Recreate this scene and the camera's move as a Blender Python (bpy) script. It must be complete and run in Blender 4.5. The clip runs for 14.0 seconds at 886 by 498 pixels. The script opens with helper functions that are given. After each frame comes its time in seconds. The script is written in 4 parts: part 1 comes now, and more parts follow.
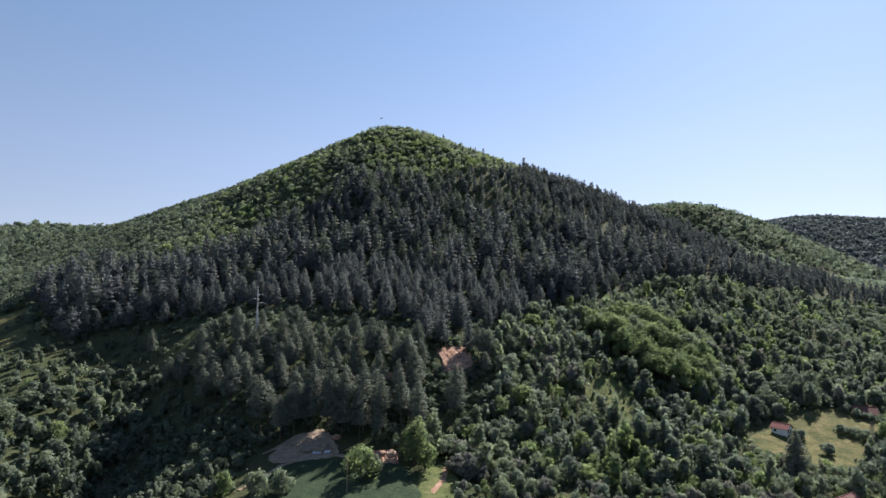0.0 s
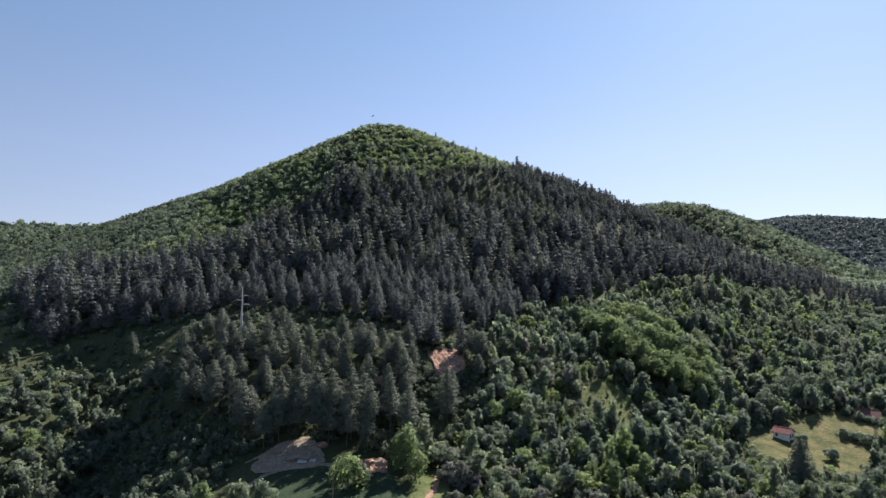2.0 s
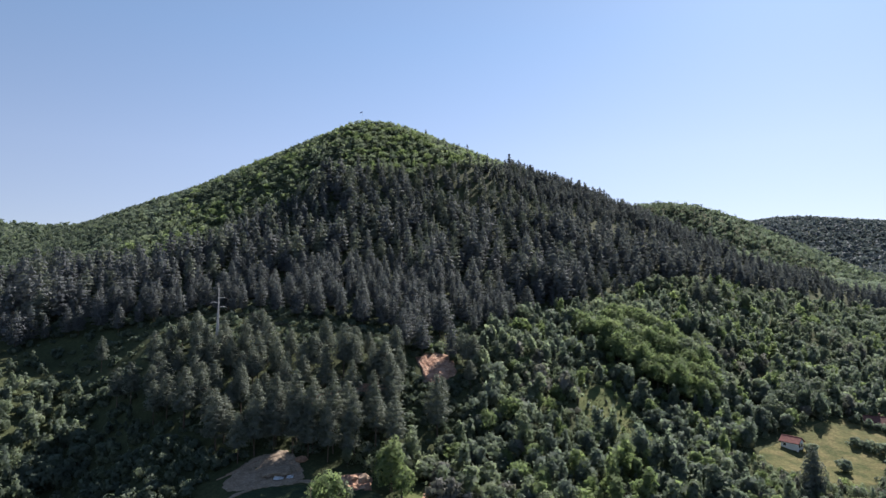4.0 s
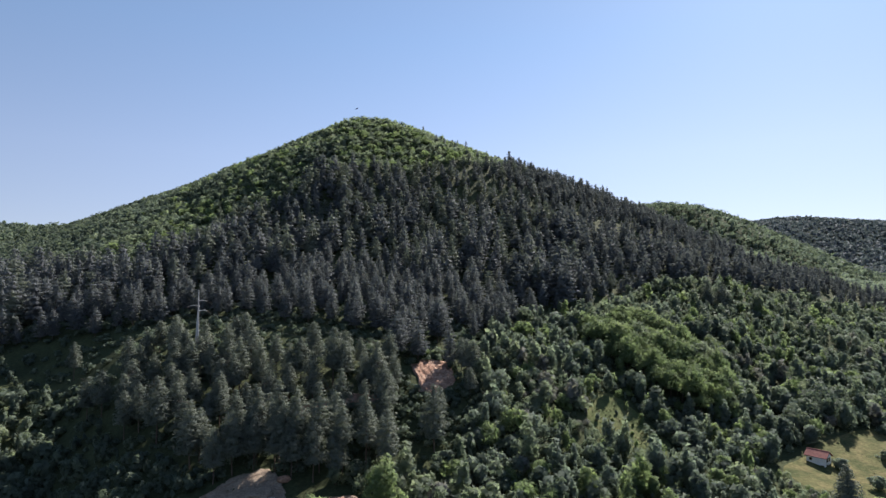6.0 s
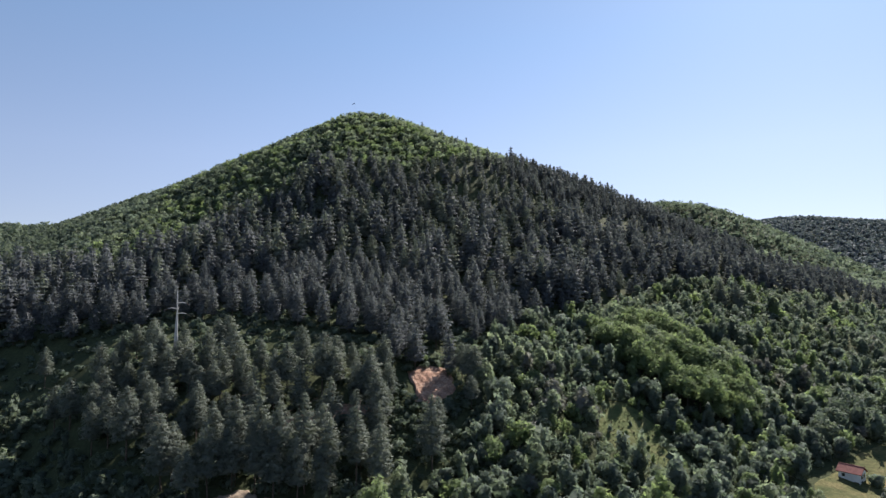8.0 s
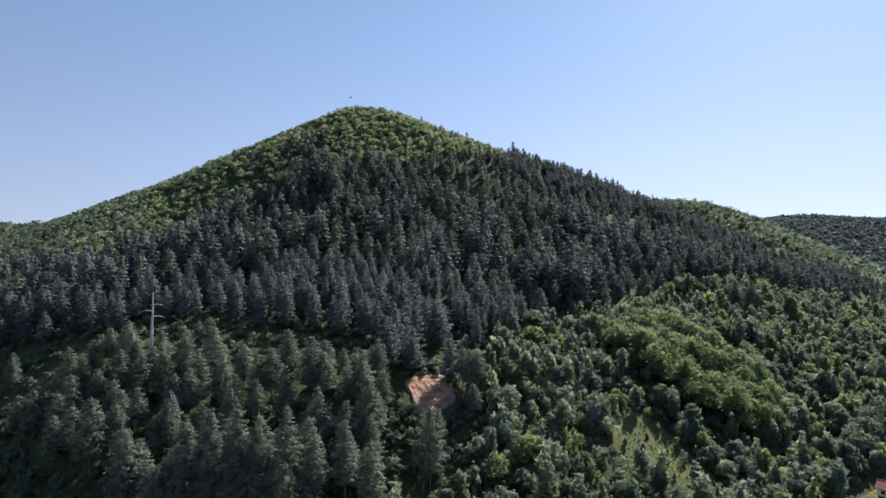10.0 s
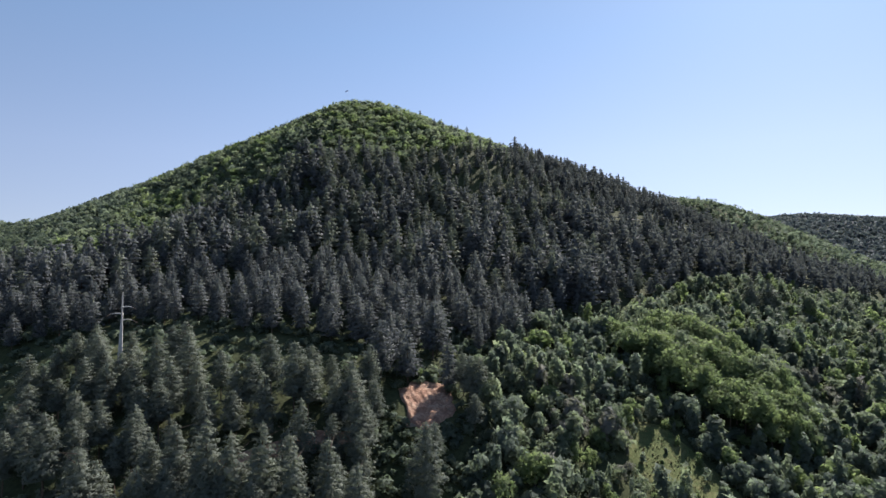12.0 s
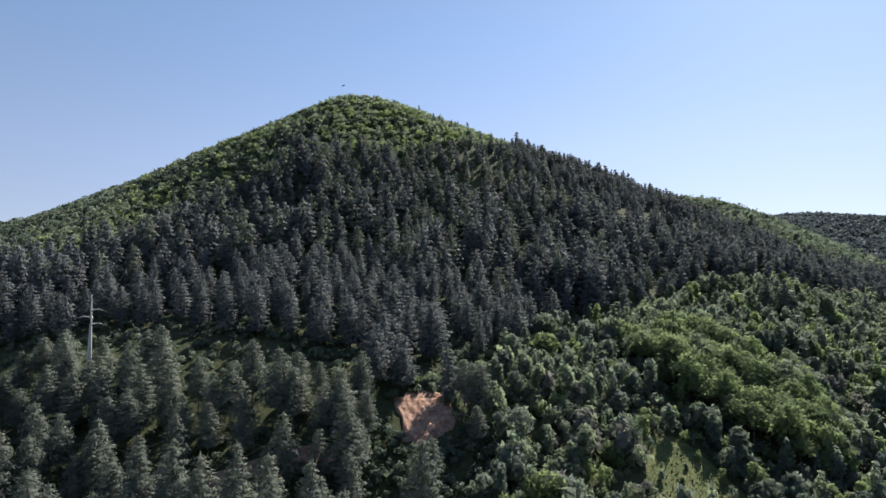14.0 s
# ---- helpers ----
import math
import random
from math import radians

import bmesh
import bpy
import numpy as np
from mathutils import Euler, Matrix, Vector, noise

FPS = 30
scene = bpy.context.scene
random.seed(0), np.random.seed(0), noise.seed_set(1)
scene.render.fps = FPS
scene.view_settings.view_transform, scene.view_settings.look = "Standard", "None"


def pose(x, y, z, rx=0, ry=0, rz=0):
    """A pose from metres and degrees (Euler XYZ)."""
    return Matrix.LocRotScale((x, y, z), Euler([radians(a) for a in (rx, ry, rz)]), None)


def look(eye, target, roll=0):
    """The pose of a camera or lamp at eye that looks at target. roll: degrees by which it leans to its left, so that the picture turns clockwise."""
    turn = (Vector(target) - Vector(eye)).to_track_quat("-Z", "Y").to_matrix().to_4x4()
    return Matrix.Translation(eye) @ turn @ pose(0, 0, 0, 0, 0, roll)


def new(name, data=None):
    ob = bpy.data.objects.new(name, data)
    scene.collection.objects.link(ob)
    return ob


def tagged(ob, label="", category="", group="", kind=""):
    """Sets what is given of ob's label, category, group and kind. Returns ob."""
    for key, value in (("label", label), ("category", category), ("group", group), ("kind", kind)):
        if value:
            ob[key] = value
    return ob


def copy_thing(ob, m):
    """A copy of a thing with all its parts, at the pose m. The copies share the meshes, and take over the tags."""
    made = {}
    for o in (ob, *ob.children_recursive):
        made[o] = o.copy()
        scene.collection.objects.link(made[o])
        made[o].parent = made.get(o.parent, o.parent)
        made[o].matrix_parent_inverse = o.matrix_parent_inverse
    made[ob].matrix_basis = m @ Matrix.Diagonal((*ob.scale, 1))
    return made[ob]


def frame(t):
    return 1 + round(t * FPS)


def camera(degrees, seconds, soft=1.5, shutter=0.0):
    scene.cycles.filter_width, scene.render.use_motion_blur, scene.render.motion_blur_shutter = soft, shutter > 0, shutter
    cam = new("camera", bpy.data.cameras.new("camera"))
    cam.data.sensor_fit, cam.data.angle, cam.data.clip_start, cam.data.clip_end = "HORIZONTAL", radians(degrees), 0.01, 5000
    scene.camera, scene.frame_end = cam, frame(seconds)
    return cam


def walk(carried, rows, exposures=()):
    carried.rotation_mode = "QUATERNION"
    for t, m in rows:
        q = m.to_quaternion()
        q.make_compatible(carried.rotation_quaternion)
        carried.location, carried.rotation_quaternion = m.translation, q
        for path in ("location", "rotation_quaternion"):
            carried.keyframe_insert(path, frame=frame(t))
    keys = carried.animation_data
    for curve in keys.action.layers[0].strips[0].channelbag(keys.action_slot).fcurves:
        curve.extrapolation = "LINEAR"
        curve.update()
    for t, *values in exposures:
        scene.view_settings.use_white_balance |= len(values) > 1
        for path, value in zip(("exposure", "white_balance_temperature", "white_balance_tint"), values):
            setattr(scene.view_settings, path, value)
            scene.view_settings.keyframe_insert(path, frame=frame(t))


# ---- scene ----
cam = camera(73.7, 14.0, soft=1.35)
METRES, EYE, TILT, LEAN, TURN = 100.0, 80.0, 2.8, 0.0, 0.0
ROWS = [
    (0.0, 0.0, 0.0, 0.0, 0.0, 0.0, -0.0),
    (0.5, 0.0007, 0.0155, -0.0009, -0.28, 0.01, -0.01),
    (1.0, 0.0019, 0.0344, -0.0019, -0.53, 0.01, -0.02),
    (1.5, 0.0031, 0.0566, -0.0029, -0.53, 0.01, -0.02),
    (2.0, 0.0044, 0.082, -0.0044, -0.71, 0.03, 0.01),
    (2.5, 0.0061, 0.1105, -0.006, -0.98, 0.04, 0.01),
    (3.0, 0.0079, 0.1426, -0.0075, -1.26, 0.06, -0.01),
    (5.5, 0.0176, 0.3383, -0.017, -1.72, 0.19, 0.03),
    (6.0, 0.02, 0.3782, -0.0193, -1.73, 0.22, 0.05),
    (6.5, 0.0224, 0.4182, -0.0214, -1.73, 0.23, 0.06),
    (7.0, 0.0244, 0.4582, -0.0238, -1.74, 0.25, 0.08),
    (7.5, 0.0267, 0.4983, -0.0257, -1.72, 0.26, 0.1),
    (8.0, 0.029, 0.5385, -0.0279, -1.71, 0.26, 0.12),
    (10.5, 0.0404, 0.7395, -0.0373, -1.65, 0.19, 0.22),
    (11.0, 0.043, 0.7796, -0.0396, -1.66, 0.2, 0.22),
    (11.5, 0.0452, 0.8197, -0.0417, -1.67, 0.19, 0.24),
    (12.0, 0.047, 0.8599, -0.0437, -1.66, 0.17, 0.25),
    (12.5, 0.0493, 0.8999, -0.0454, -1.64, 0.16, 0.27),
    (13.0, 0.0513, 0.9403, -0.047, -1.64, 0.15, 0.28),
    (13.5, 0.0535, 0.9747, -0.0477, -1.66, 0.15, 0.28),
    (14.0, 0.0545, 0.9972, -0.05, -1.64, 0.14, 0.31),
]
walk(cam, [(t, pose(0, 0, EYE, TILT, LEAN, TURN) @ pose(METRES * x, METRES * y, METRES * z, 90 + pitch, roll, yaw)) for t, x, y, z, yaw, pitch, roll in ROWS],
     exposures=((0.0, 1.3, 6800, 15), (14.0, 1.3, 6800, 15)))

# ---- world and sun ----
SUN_AZIMUTH, SUN_ELEVATION = 34.0, 40.0   # degrees, from the walk's heading towards the right
world = bpy.data.worlds.new("sky")
scene.world = world
world.use_nodes = True
wn, wl = world.node_tree.nodes, world.node_tree.links
sky = wn.new("ShaderNodeTexSky")
sky.sky_type = "NISHITA"
sky.sun_disc = False
sky.sun_elevation, sky.sun_rotation = radians(SUN_ELEVATION), radians(SUN_AZIMUTH)
sky.altitude, sky.air_density, sky.dust_density, sky.ozone_density = 2000, 1.2, 0.5, 2.0
wn["Background"].inputs["Strength"].default_value = 0.068
haze = wn.new("ShaderNodeHueSaturation")
haze.inputs["Saturation"].default_value = 0.9
wl.new(sky.outputs["Color"], haze.inputs["Color"])
# the hills stand high: the haze along the true horizon lies below the skyline
sky_way, lifted = wn.new("ShaderNodeTexCoord"), wn.new("ShaderNodeVectorMath")
lifted.operation, lifted.inputs[1].default_value = "ADD", (0, 0, 0.09)
wl.new(sky_way.outputs["Generated"], lifted.inputs[0])
wl.new(lifted.outputs["Vector"], sky.inputs["Vector"])
# dusty summer air greys the sky low down; it clears to a deeper blue overhead
rise, air, greyed = wn.new("ShaderNodeSeparateXYZ"), wn.new("ShaderNodeValToRGB"), wn.new("ShaderNodeMix")
wl.new(sky_way.outputs["Generated"], rise.inputs["Vector"])
wl.new(rise.outputs["Z"], air.inputs["Fac"])
air.color_ramp.elements.new(0.2)
for stop, (where, colour) in zip(air.color_ramp.elements, ((0.03, (0.87, 0.77, 0.745)), (0.2, (0.94, 0.91, 0.91)), (0.38, (0.85, 0.96, 1.0)))):
    stop.position, stop.color = where, (*colour, 1)
greyed.data_type, greyed.blend_type, greyed.inputs["Factor"].default_value = "RGBA", "MULTIPLY", 1.0
wl.new(haze.outputs["Color"], greyed.inputs["A"])
wl.new(air.outputs["Color"], greyed.inputs["B"])
wl.new(greyed.outputs["Result"], wn["Background"].inputs["Color"])
sun_data = bpy.data.lights.new("sun", "SUN")
sun_data.energy, sun_data.angle, sun_data.color = 4.8, radians(0.6), (1.0, 0.97, 0.93)
sun = new("sun", sun_data)
_a, _e = radians(SUN_AZIMUTH), radians(SUN_ELEVATION)
sun.matrix_world = look((900 * math.sin(_a) * math.cos(_e), 900 * math.cos(_a) * math.cos(_e), 900 * math.sin(_e)), (0, 0, 0))
sun.location.z += 300


# ---- materials ----
def material(name, rough=0.8, spec=0.2, metal=0.0):
    m = bpy.data.materials.new(name)
    m.use_nodes = True
    b = m.node_tree.nodes["Principled BSDF"]
    b.inputs["Roughness"].default_value, b.inputs["Metallic"].default_value = rough, metal
    b.inputs["Specular IOR Level"].default_value = spec
    return m, m.node_tree.nodes, m.node_tree.links, b


def noise_node(n, l, scale, detail=4.0, rough=0.55):
    co = n.new("ShaderNodeNewGeometry")
    t = n.new("ShaderNodeTexNoise")
    t.inputs["Scale"].default_value, t.inputs["Detail"].default_value, t.inputs["Roughness"].default_value = scale, detail, rough
    l.new(co.outputs["Position"], t.inputs["Vector"])
    return t.outputs["Fac"]


def ramp(n, l, fac, stops):
    r = n.new("ShaderNodeValToRGB")
    while len(r.color_ramp.elements) < len(stops):
        r.color_ramp.elements.new(0.5)
    for e, (p, c) in zip(r.color_ramp.elements, stops):
        e.position, e.color = p, (*c, 1)
    l.new(fac, r.inputs["Fac"])
    return r.outputs["Color"]


def mixed(n, l, fac, a, b, kind="MIX"):
    m = n.new("ShaderNodeMix")
    m.data_type, m.blend_type = "RGBA", kind
    for s, v in ((m.inputs["Factor"], fac), (m.inputs["A"], a), (m.inputs["B"], b)):
        if isinstance(v, (int, float)):
            s.default_value = v
        elif isinstance(v, tuple):
            s.default_value = (*v, 1)
        else:
            l.new(v, s)
    return m.outputs["Result"]


def bumped(n, l, b, fac, strength, distance):
    k = n.new("ShaderNodeBump")
    k.inputs["Strength"].default_value, k.inputs["Distance"].default_value = strength, distance
    l.new(fac, k.inputs["Height"])
    l.new(k.outputs["Normal"], b.inputs["Normal"])


def leaf_material(name, dark, mid, light, through_leaf, patch=0.09, fine=4.2, holes=0.42, vary=1.0):
    """Foliage: three greens varied from tree to tree, from spray to spray and from leaf to leaf, with gaps between the leaves and light coming through."""
    m, n, l, b = material(name, 0.8, 0.08)
    co = ramp(n, l, noise_node(n, l, patch, 3.0), [(0.3, dark), (0.5, mid), (0.72, light)])
    geo = n.new("ShaderNodeNewGeometry")
    each = ramp(n, l, geo.outputs["Random Per Island"], [(0.0, (1 - 0.26 * vary, 1 - 0.24 * vary, 1 - 0.22 * vary)), (1.0, (1 + 0.22 * vary, 1 + 0.2 * vary, 1 + 0.12 * vary))])
    co = mixed(n, l, 1.0, co, each, "MULTIPLY")
    grain = noise_node(n, l, fine, 3.0, 0.7)
    co = mixed(n, l, 1.0, co, ramp(n, l, grain, [(0.4, (1 - 0.38 * vary, 1 - 0.36 * vary, 1 - 0.34 * vary)), (0.64, (1 + 0.3 * vary, 1 + 0.28 * vary, 1 + 0.2 * vary))]), "MULTIPLY")
    l.new(co, b.inputs["Base Color"])
    tr = n.new("ShaderNodeBsdfTranslucent")
    l.new(mixed(n, l, 1.0, co, (1.14, 1.2, 0.95), "MULTIPLY"), tr.inputs["Color"])
    mx = n.new("ShaderNodeMixShader")
    mx.inputs["Fac"].default_value = through_leaf
    l.new(b.outputs["BSDF"], mx.inputs[1])
    l.new(tr.outputs["BSDF"], mx.inputs[2])
    gap = n.new("ShaderNodeMath")
    gap.operation = "LESS_THAN"
    gap.inputs[1].default_value = holes
    l.new(grain, gap.inputs[0])
    clear = n.new("ShaderNodeBsdfTransparent")
    cut = n.new("ShaderNodeMixShader")
    l.new(gap.outputs["Value"], cut.inputs["Fac"])
    l.new(mx.outputs["Shader"], cut.inputs[1])
    l.new(clear.outputs["BSDF"], cut.inputs[2])
    l.new(cut.outputs["Shader"], n["Material Output"].inputs["Surface"])
    return m


PINE = leaf_material("pine_needles", (0.094, 0.11, 0.098), (0.131, 0.151, 0.132), (0.168, 0.186, 0.157), 0.3, vary=0.2, patch=0.22, fine=6.5, holes=0.43)
# Bluer than the pines: haze over the hill's face put into needle colour.
HAZE_SPRUCE = leaf_material("haze_spruce_needles", (0.082, 0.092, 0.105), (0.115, 0.128, 0.142), (0.152, 0.166, 0.176), 0.36, vary=0.1, patch=0.24, fine=5.0, holes=0.38)
LEAF_DARK = leaf_material("oak_leaves", (0.1, 0.13, 0.117), (0.144, 0.182, 0.16), (0.184, 0.222, 0.186), 0.58, patch=0.14, vary=0.35, fine=5.2, holes=0.46)
LEAF_MID = leaf_material("hornbeam_leaves", (0.124, 0.158, 0.124), (0.174, 0.214, 0.163), (0.218, 0.252, 0.184), 0.58, patch=0.14, vary=0.35, fine=5.2, holes=0.46)
LEAF_BRIGHT = leaf_material("locust_leaves", (0.12, 0.168, 0.094), (0.162, 0.215, 0.114), (0.2, 0.25, 0.13), 0.58, patch=0.14, vary=0.4, fine=5.2, holes=0.46)
LEAF_GREY = leaf_material("dry_twigs", (0.13, 0.136, 0.132), (0.16, 0.166, 0.16), (0.19, 0.195, 0.182), 0.4, holes=0.45, vary=0.6)
# Deep green leaves; where they fill the left slope, shade put into colour.
LEAF_DARK_SHADE = leaf_material("dark_shade_leaves", (0.078, 0.104, 0.088), (0.112, 0.143, 0.114), (0.146, 0.176, 0.128), 0.42, patch=0.1, vary=0.35)

# Blue distance haze put into the far wood's leaf colour.
FAR_WOOD_HAZE = leaf_material("far_ridge_haze_wood", (0.07, 0.09, 0.112), (0.1, 0.124, 0.15), (0.13, 0.154, 0.175), 0.3, patch=0.02, vary=0.6)


def bark_material(name, a, c):
    m, n, l, b = material(name, 0.9, 0.1)
    f = noise_node(n, l, 5.0, 5.0)
    l.new(ramp(n, l, f, [(0.35, a), (0.65, c)]), b.inputs["Base Color"])
    bumped(n, l, b, f, 0.6, 0.05)
    return m


BARK = bark_material("bark", (0.06, 0.045, 0.035), (0.14, 0.11, 0.09))


def ground_material(name, stops, patch, grain, bump):
    m, n, l, b = material(name, 0.95, 0.05)
    big = ramp(n, l, noise_node(n, l, patch, 5.0, 0.6), stops)
    small = ramp(n, l, noise_node(n, l, grain, 6.0, 0.7), [(0.3, (0.6, 0.6, 0.6)), (0.7, (1.3, 1.3, 1.25))])
    l.new(mixed(n, l, 1.0, big, small, "MULTIPLY"), b.inputs["Base Color"])
    bumped(n, l, b, noise_node(n, l, grain * 1.5, 6.0, 0.7), 0.8, bump)
    return m


FOREST_FLOOR = ground_material("forest_floor", [(0.3, (0.04, 0.05, 0.027)), (0.55, (0.055, 0.066, 0.034)), (0.75, (0.065, 0.07, 0.038))], 0.06, 0.9, 0.4)
DRY_GRASS = ground_material("dry_grass", [(0.32, (0.056, 0.07, 0.03)), (0.5, (0.1, 0.102, 0.046)), (0.68, (0.155, 0.136, 0.068))], 0.2, 1.1, 0.3)
GREEN_GRASS = ground_material("green_grass", [(0.3, (0.06, 0.082, 0.034)), (0.5, (0.098, 0.118, 0.05)), (0.72, (0.155, 0.152, 0.074))], 0.22, 1.8, 0.3)
# Darker green than the meadow grass: the lawn's shade put into its colour.
SHADE_GRASS = ground_material("shade_grass", [(0.3, (0.026, 0.043, 0.028)), (0.55, (0.036, 0.056, 0.034)), (0.75, (0.05, 0.068, 0.038))], 0.3, 1.6, 0.2)
SOIL = ground_material("bare_soil", [(0.3, (0.21, 0.12, 0.09)), (0.5, (0.34, 0.21, 0.155)), (0.7, (0.45, 0.315, 0.24))], 0.45, 1.4, 0.5)
SAND = ground_material("sandy_soil", [(0.3, (0.2, 0.155, 0.12)), (0.6, (0.29, 0.235, 0.185)), (0.8, (0.36, 0.31, 0.255))], 0.3, 1.8, 0.2)


# ---- the ground ----
SUMMIT = (-54.0, 566.0, 228.8)
RADII = (0, 80, 160, 240, 310, 370, 440, 620)
DROPS = {
    -180: (0, 37, 69, 100, 129, 144, 161, 181),
    -150: (0, 48, 100, 141, 167, 181, 195, 208),
    -120: (0, 57, 115, 154, 182, 198, 212, 220),
    -90: (0, 56, 112, 152, 173, 209, 218, 222),
    -60: (0, 54, 109, 152, 180, 206, 214, 220),
    -30: (0, 39, 85, 128, 164, 186, 202, 212),
    0: (0, 28, 56, 85, 116, 137, 156, 180),
    30: (0, 28, 60, 95, 120, 138, 150, 160),
    60: (0, 34, 75, 110, 130, 140, 148, 155),
    90: (0, 34, 70, 95, 112, 122, 130, 136),
    120: (0, 30, 60, 85, 100, 110, 118, 125),
    150: (0, 23, 44, 54, 69, 83, 87, 95),
}
# far hills: centre x, y, height above the hill's foot, half-width across, half-width along, turn
HILLS = (
    (500, 1180, 168, 330, 260, 0.3),
    (1600, 2500, 244, 900, 500, -0.1),
    (-950, 1150, 140, 420, 300, 0.2),
    (-250, 2200, 150, 1500, 500, 0.0),
    (3200, 2600, 230, 900, 1200, 0.0),
)


# a shaded gully left of the spur: x, y, depth
GULLY = ((-180, 298, 6), (-150, 276, 12), (-128, 243, 15), (-112, 205, 15), (-106, 165, 14), (-104, 120, 9))


def catmull(a, b, c, d, u):
    return b + 0.5 * u * (c - a + u * (2 * a - 5 * b + 4 * c - d + u * (3 * (b - c) + d - a)))


def height(x, y):
    """The bare ground's height at x, y (arrays)."""
    x, y = np.asarray(x, float), np.asarray(y, float)
    dx, dy = x - SUMMIT[0], y - SUMMIT[1]
    r = np.hypot(dx, dy)
    table = np.array([DROPS[k] for k in sorted(DROPS)], float)
    fine = np.arange(0, 621, 10.0)
    prof = np.array([np.interp(fine, RADII, row) for row in table])
    for _ in range(3):
        prof[:, 1:-1] = 0.25 * prof[:, :-2] + 0.5 * prof[:, 1:-1] + 0.25 * prof[:, 2:]
    p = (np.degrees(np.arctan2(dy, dx)) + 180) / 30
    i = np.floor(p).astype(int)
    u = p - i
    q = np.clip(r, 0, 619.9) / 10
    j = q.astype(int)
    v = q - j
    n = len(table)
    at = lambda k: prof[(i + k) % n, j] * (1 - v) + prof[(i + k) % n, j + 1] * v
    drop = catmull(at(-1), at(0), at(1), at(2), u)
    soft = np.sqrt(r * r + 144) - r
    z = SUMMIT[2] - drop - 0.5 * soft
    fade = np.clip((r - 560) / 500, 0, 1)
    fade = fade * fade * (3 - 2 * fade)
    foot = 12 + 0.02 * np.clip(y - 600, 0, 3000)
    z = z * (1 - fade) + foot * fade
    for hx, hy, h, a, b, turn in HILLS:
        c, s = np.cos(turn), np.sin(turn)
        e = ((c * (x - hx) + s * (y - hy)) / a) ** 2 + ((c * (y - hy) - s * (x - hx)) / b) ** 2
        z = z + h * np.exp(-e) * np.clip((r - 300) / 400, 0, 1)
    cut = np.zeros(x.shape)
    for (ax, ay, ad), (bx, by, bd) in zip(GULLY, GULLY[1:]):
        u = np.clip(((x - ax) * (bx - ax) + (y - ay) * (by - ay)) / ((bx - ax) ** 2 + (by - ay) ** 2), 0, 1)
        away = np.hypot(x - ax - u * (bx - ax), y - ay - u * (by - ay))
        cut = np.maximum(cut, (ad + u * (bd - ad)) * np.exp(-(away / 23) ** 2))
    z = z - cut
    z = z + 1.2 * np.sin(x / 23 + np.sin(y / 31)) * np.sin(y / 19 + 1) + 4 * np.sin(x / 71 + 2) * np.sin(y / 83) * np.clip(r / 200, 0, 1)
    return z


def inside(x, y, poly):
    """Which of the points x, y lie inside a plan outline."""
    x, y = np.asarray(x, float), np.asarray(y, float)
    hit = np.zeros(x.shape, bool)
    for (ax, ay), (bx, by) in zip(poly, poly[1:] + poly[:1]):
        if ay != by:
            hit ^= ((ay > y) != (by > y)) & (x < (bx - ax) * (y - ay) / (by - ay) + ax)
    return hit


PINE_PLAN = [(-255, 360), (-262, 420), (-214, 402), (-165, 388), (-143, 409), (-123, 422), (-95, 442), (-78, 466), (-43, 474), (-11, 475),
             (18, 500), (62, 518), (88, 570), (107, 570), (180, 552), (240, 530), (310, 512), (376, 502), (470, 490), (420, 462), (334, 447), (279, 440),
             (204, 414), (136, 379), (99, 349), (88, 335), (43, 309), (21, 266), (22, 240), (17, 224), (9, 213), (-1, 208), (-31, 200),
             (-48, 200), (-66, 203), (-86, 218), (-109, 238), (-125, 256), (-156, 280), (-191, 298), (-244, 354)]
CORRIDOR = [(-190, 302), (-156, 277), (-95, 260), (-63, 256), (-45, 249), (-22, 246), (-9, 250), (-10, 264), (-34, 275), (-51, 281), (-70, 289), (-94, 297), (-130, 294), (-165, 301)]
SPUR_END = [(-132, 240), (-101, 243), (-99, 258), (-95, 276), (-132, 276)]
QUARRY_FRONT = [(-9, 225), (-6, 216), (20, 216), (22, 246), (14, 246), (11, 240), (1.5, 236.5), (-3.5, 246), (-9, 247)]
MEADOW = [(114, 224), (119, 207), (138, 203), (158, 222), (180, 246), (169, 256), (140, 243), (126, 233)]
GLADE = [(57, 249), (64, 257), (73, 257), (79, 247), (83, 233), (72, 224), (59, 235)]
QUARRY = [(-2.5, 251), (8, 256), (12.5, 249), (10, 242), (2, 238)]
CLEARING = [(-55, 188), (-54, 194), (-50, 200), (-43, 204), (-38, 202), (-35, 197), (-33, 191), (-36, 188.5), (-44, 187), (-51, 186)]
YARD = [(-60, 163), (-62, 186), (-57, 195), (-48, 201), (-33, 201), (-22, 196), (-12, 196), (4, 192), (4, 163)]
LAWN = [(-52, 164), (-52, 176), (-48, 184), (-42, 187), (-32, 187.5), (-22, 187), (-12, 186), (-9, 176), (-9, 164)]
GRASS = [(-7, 167), (4, 167), (4, 186), (-5, 187)]
BANK = [(-25, 192), (-15, 194), (-14, 186), (-22, 185)]
FIELD = [(-268, 330), (-258, 345), (-243, 350), (-234, 335), (-238, 319), (-252, 308)]
FIELD_LOW = [(-246, 300), (-232, 312), (-224, 325), (-213, 304), (-213, 288), (-230, 280)]
STRIP = [(-128, 168), (-127, 180), (-124, 189), (-120.5, 194), (-120, 190), (-121, 180), (-121, 168)]
STRIP_HIGH = [(-162, 198), (-155, 210), (-149, 223), (-146, 221), (-150, 207), (-157, 195)]
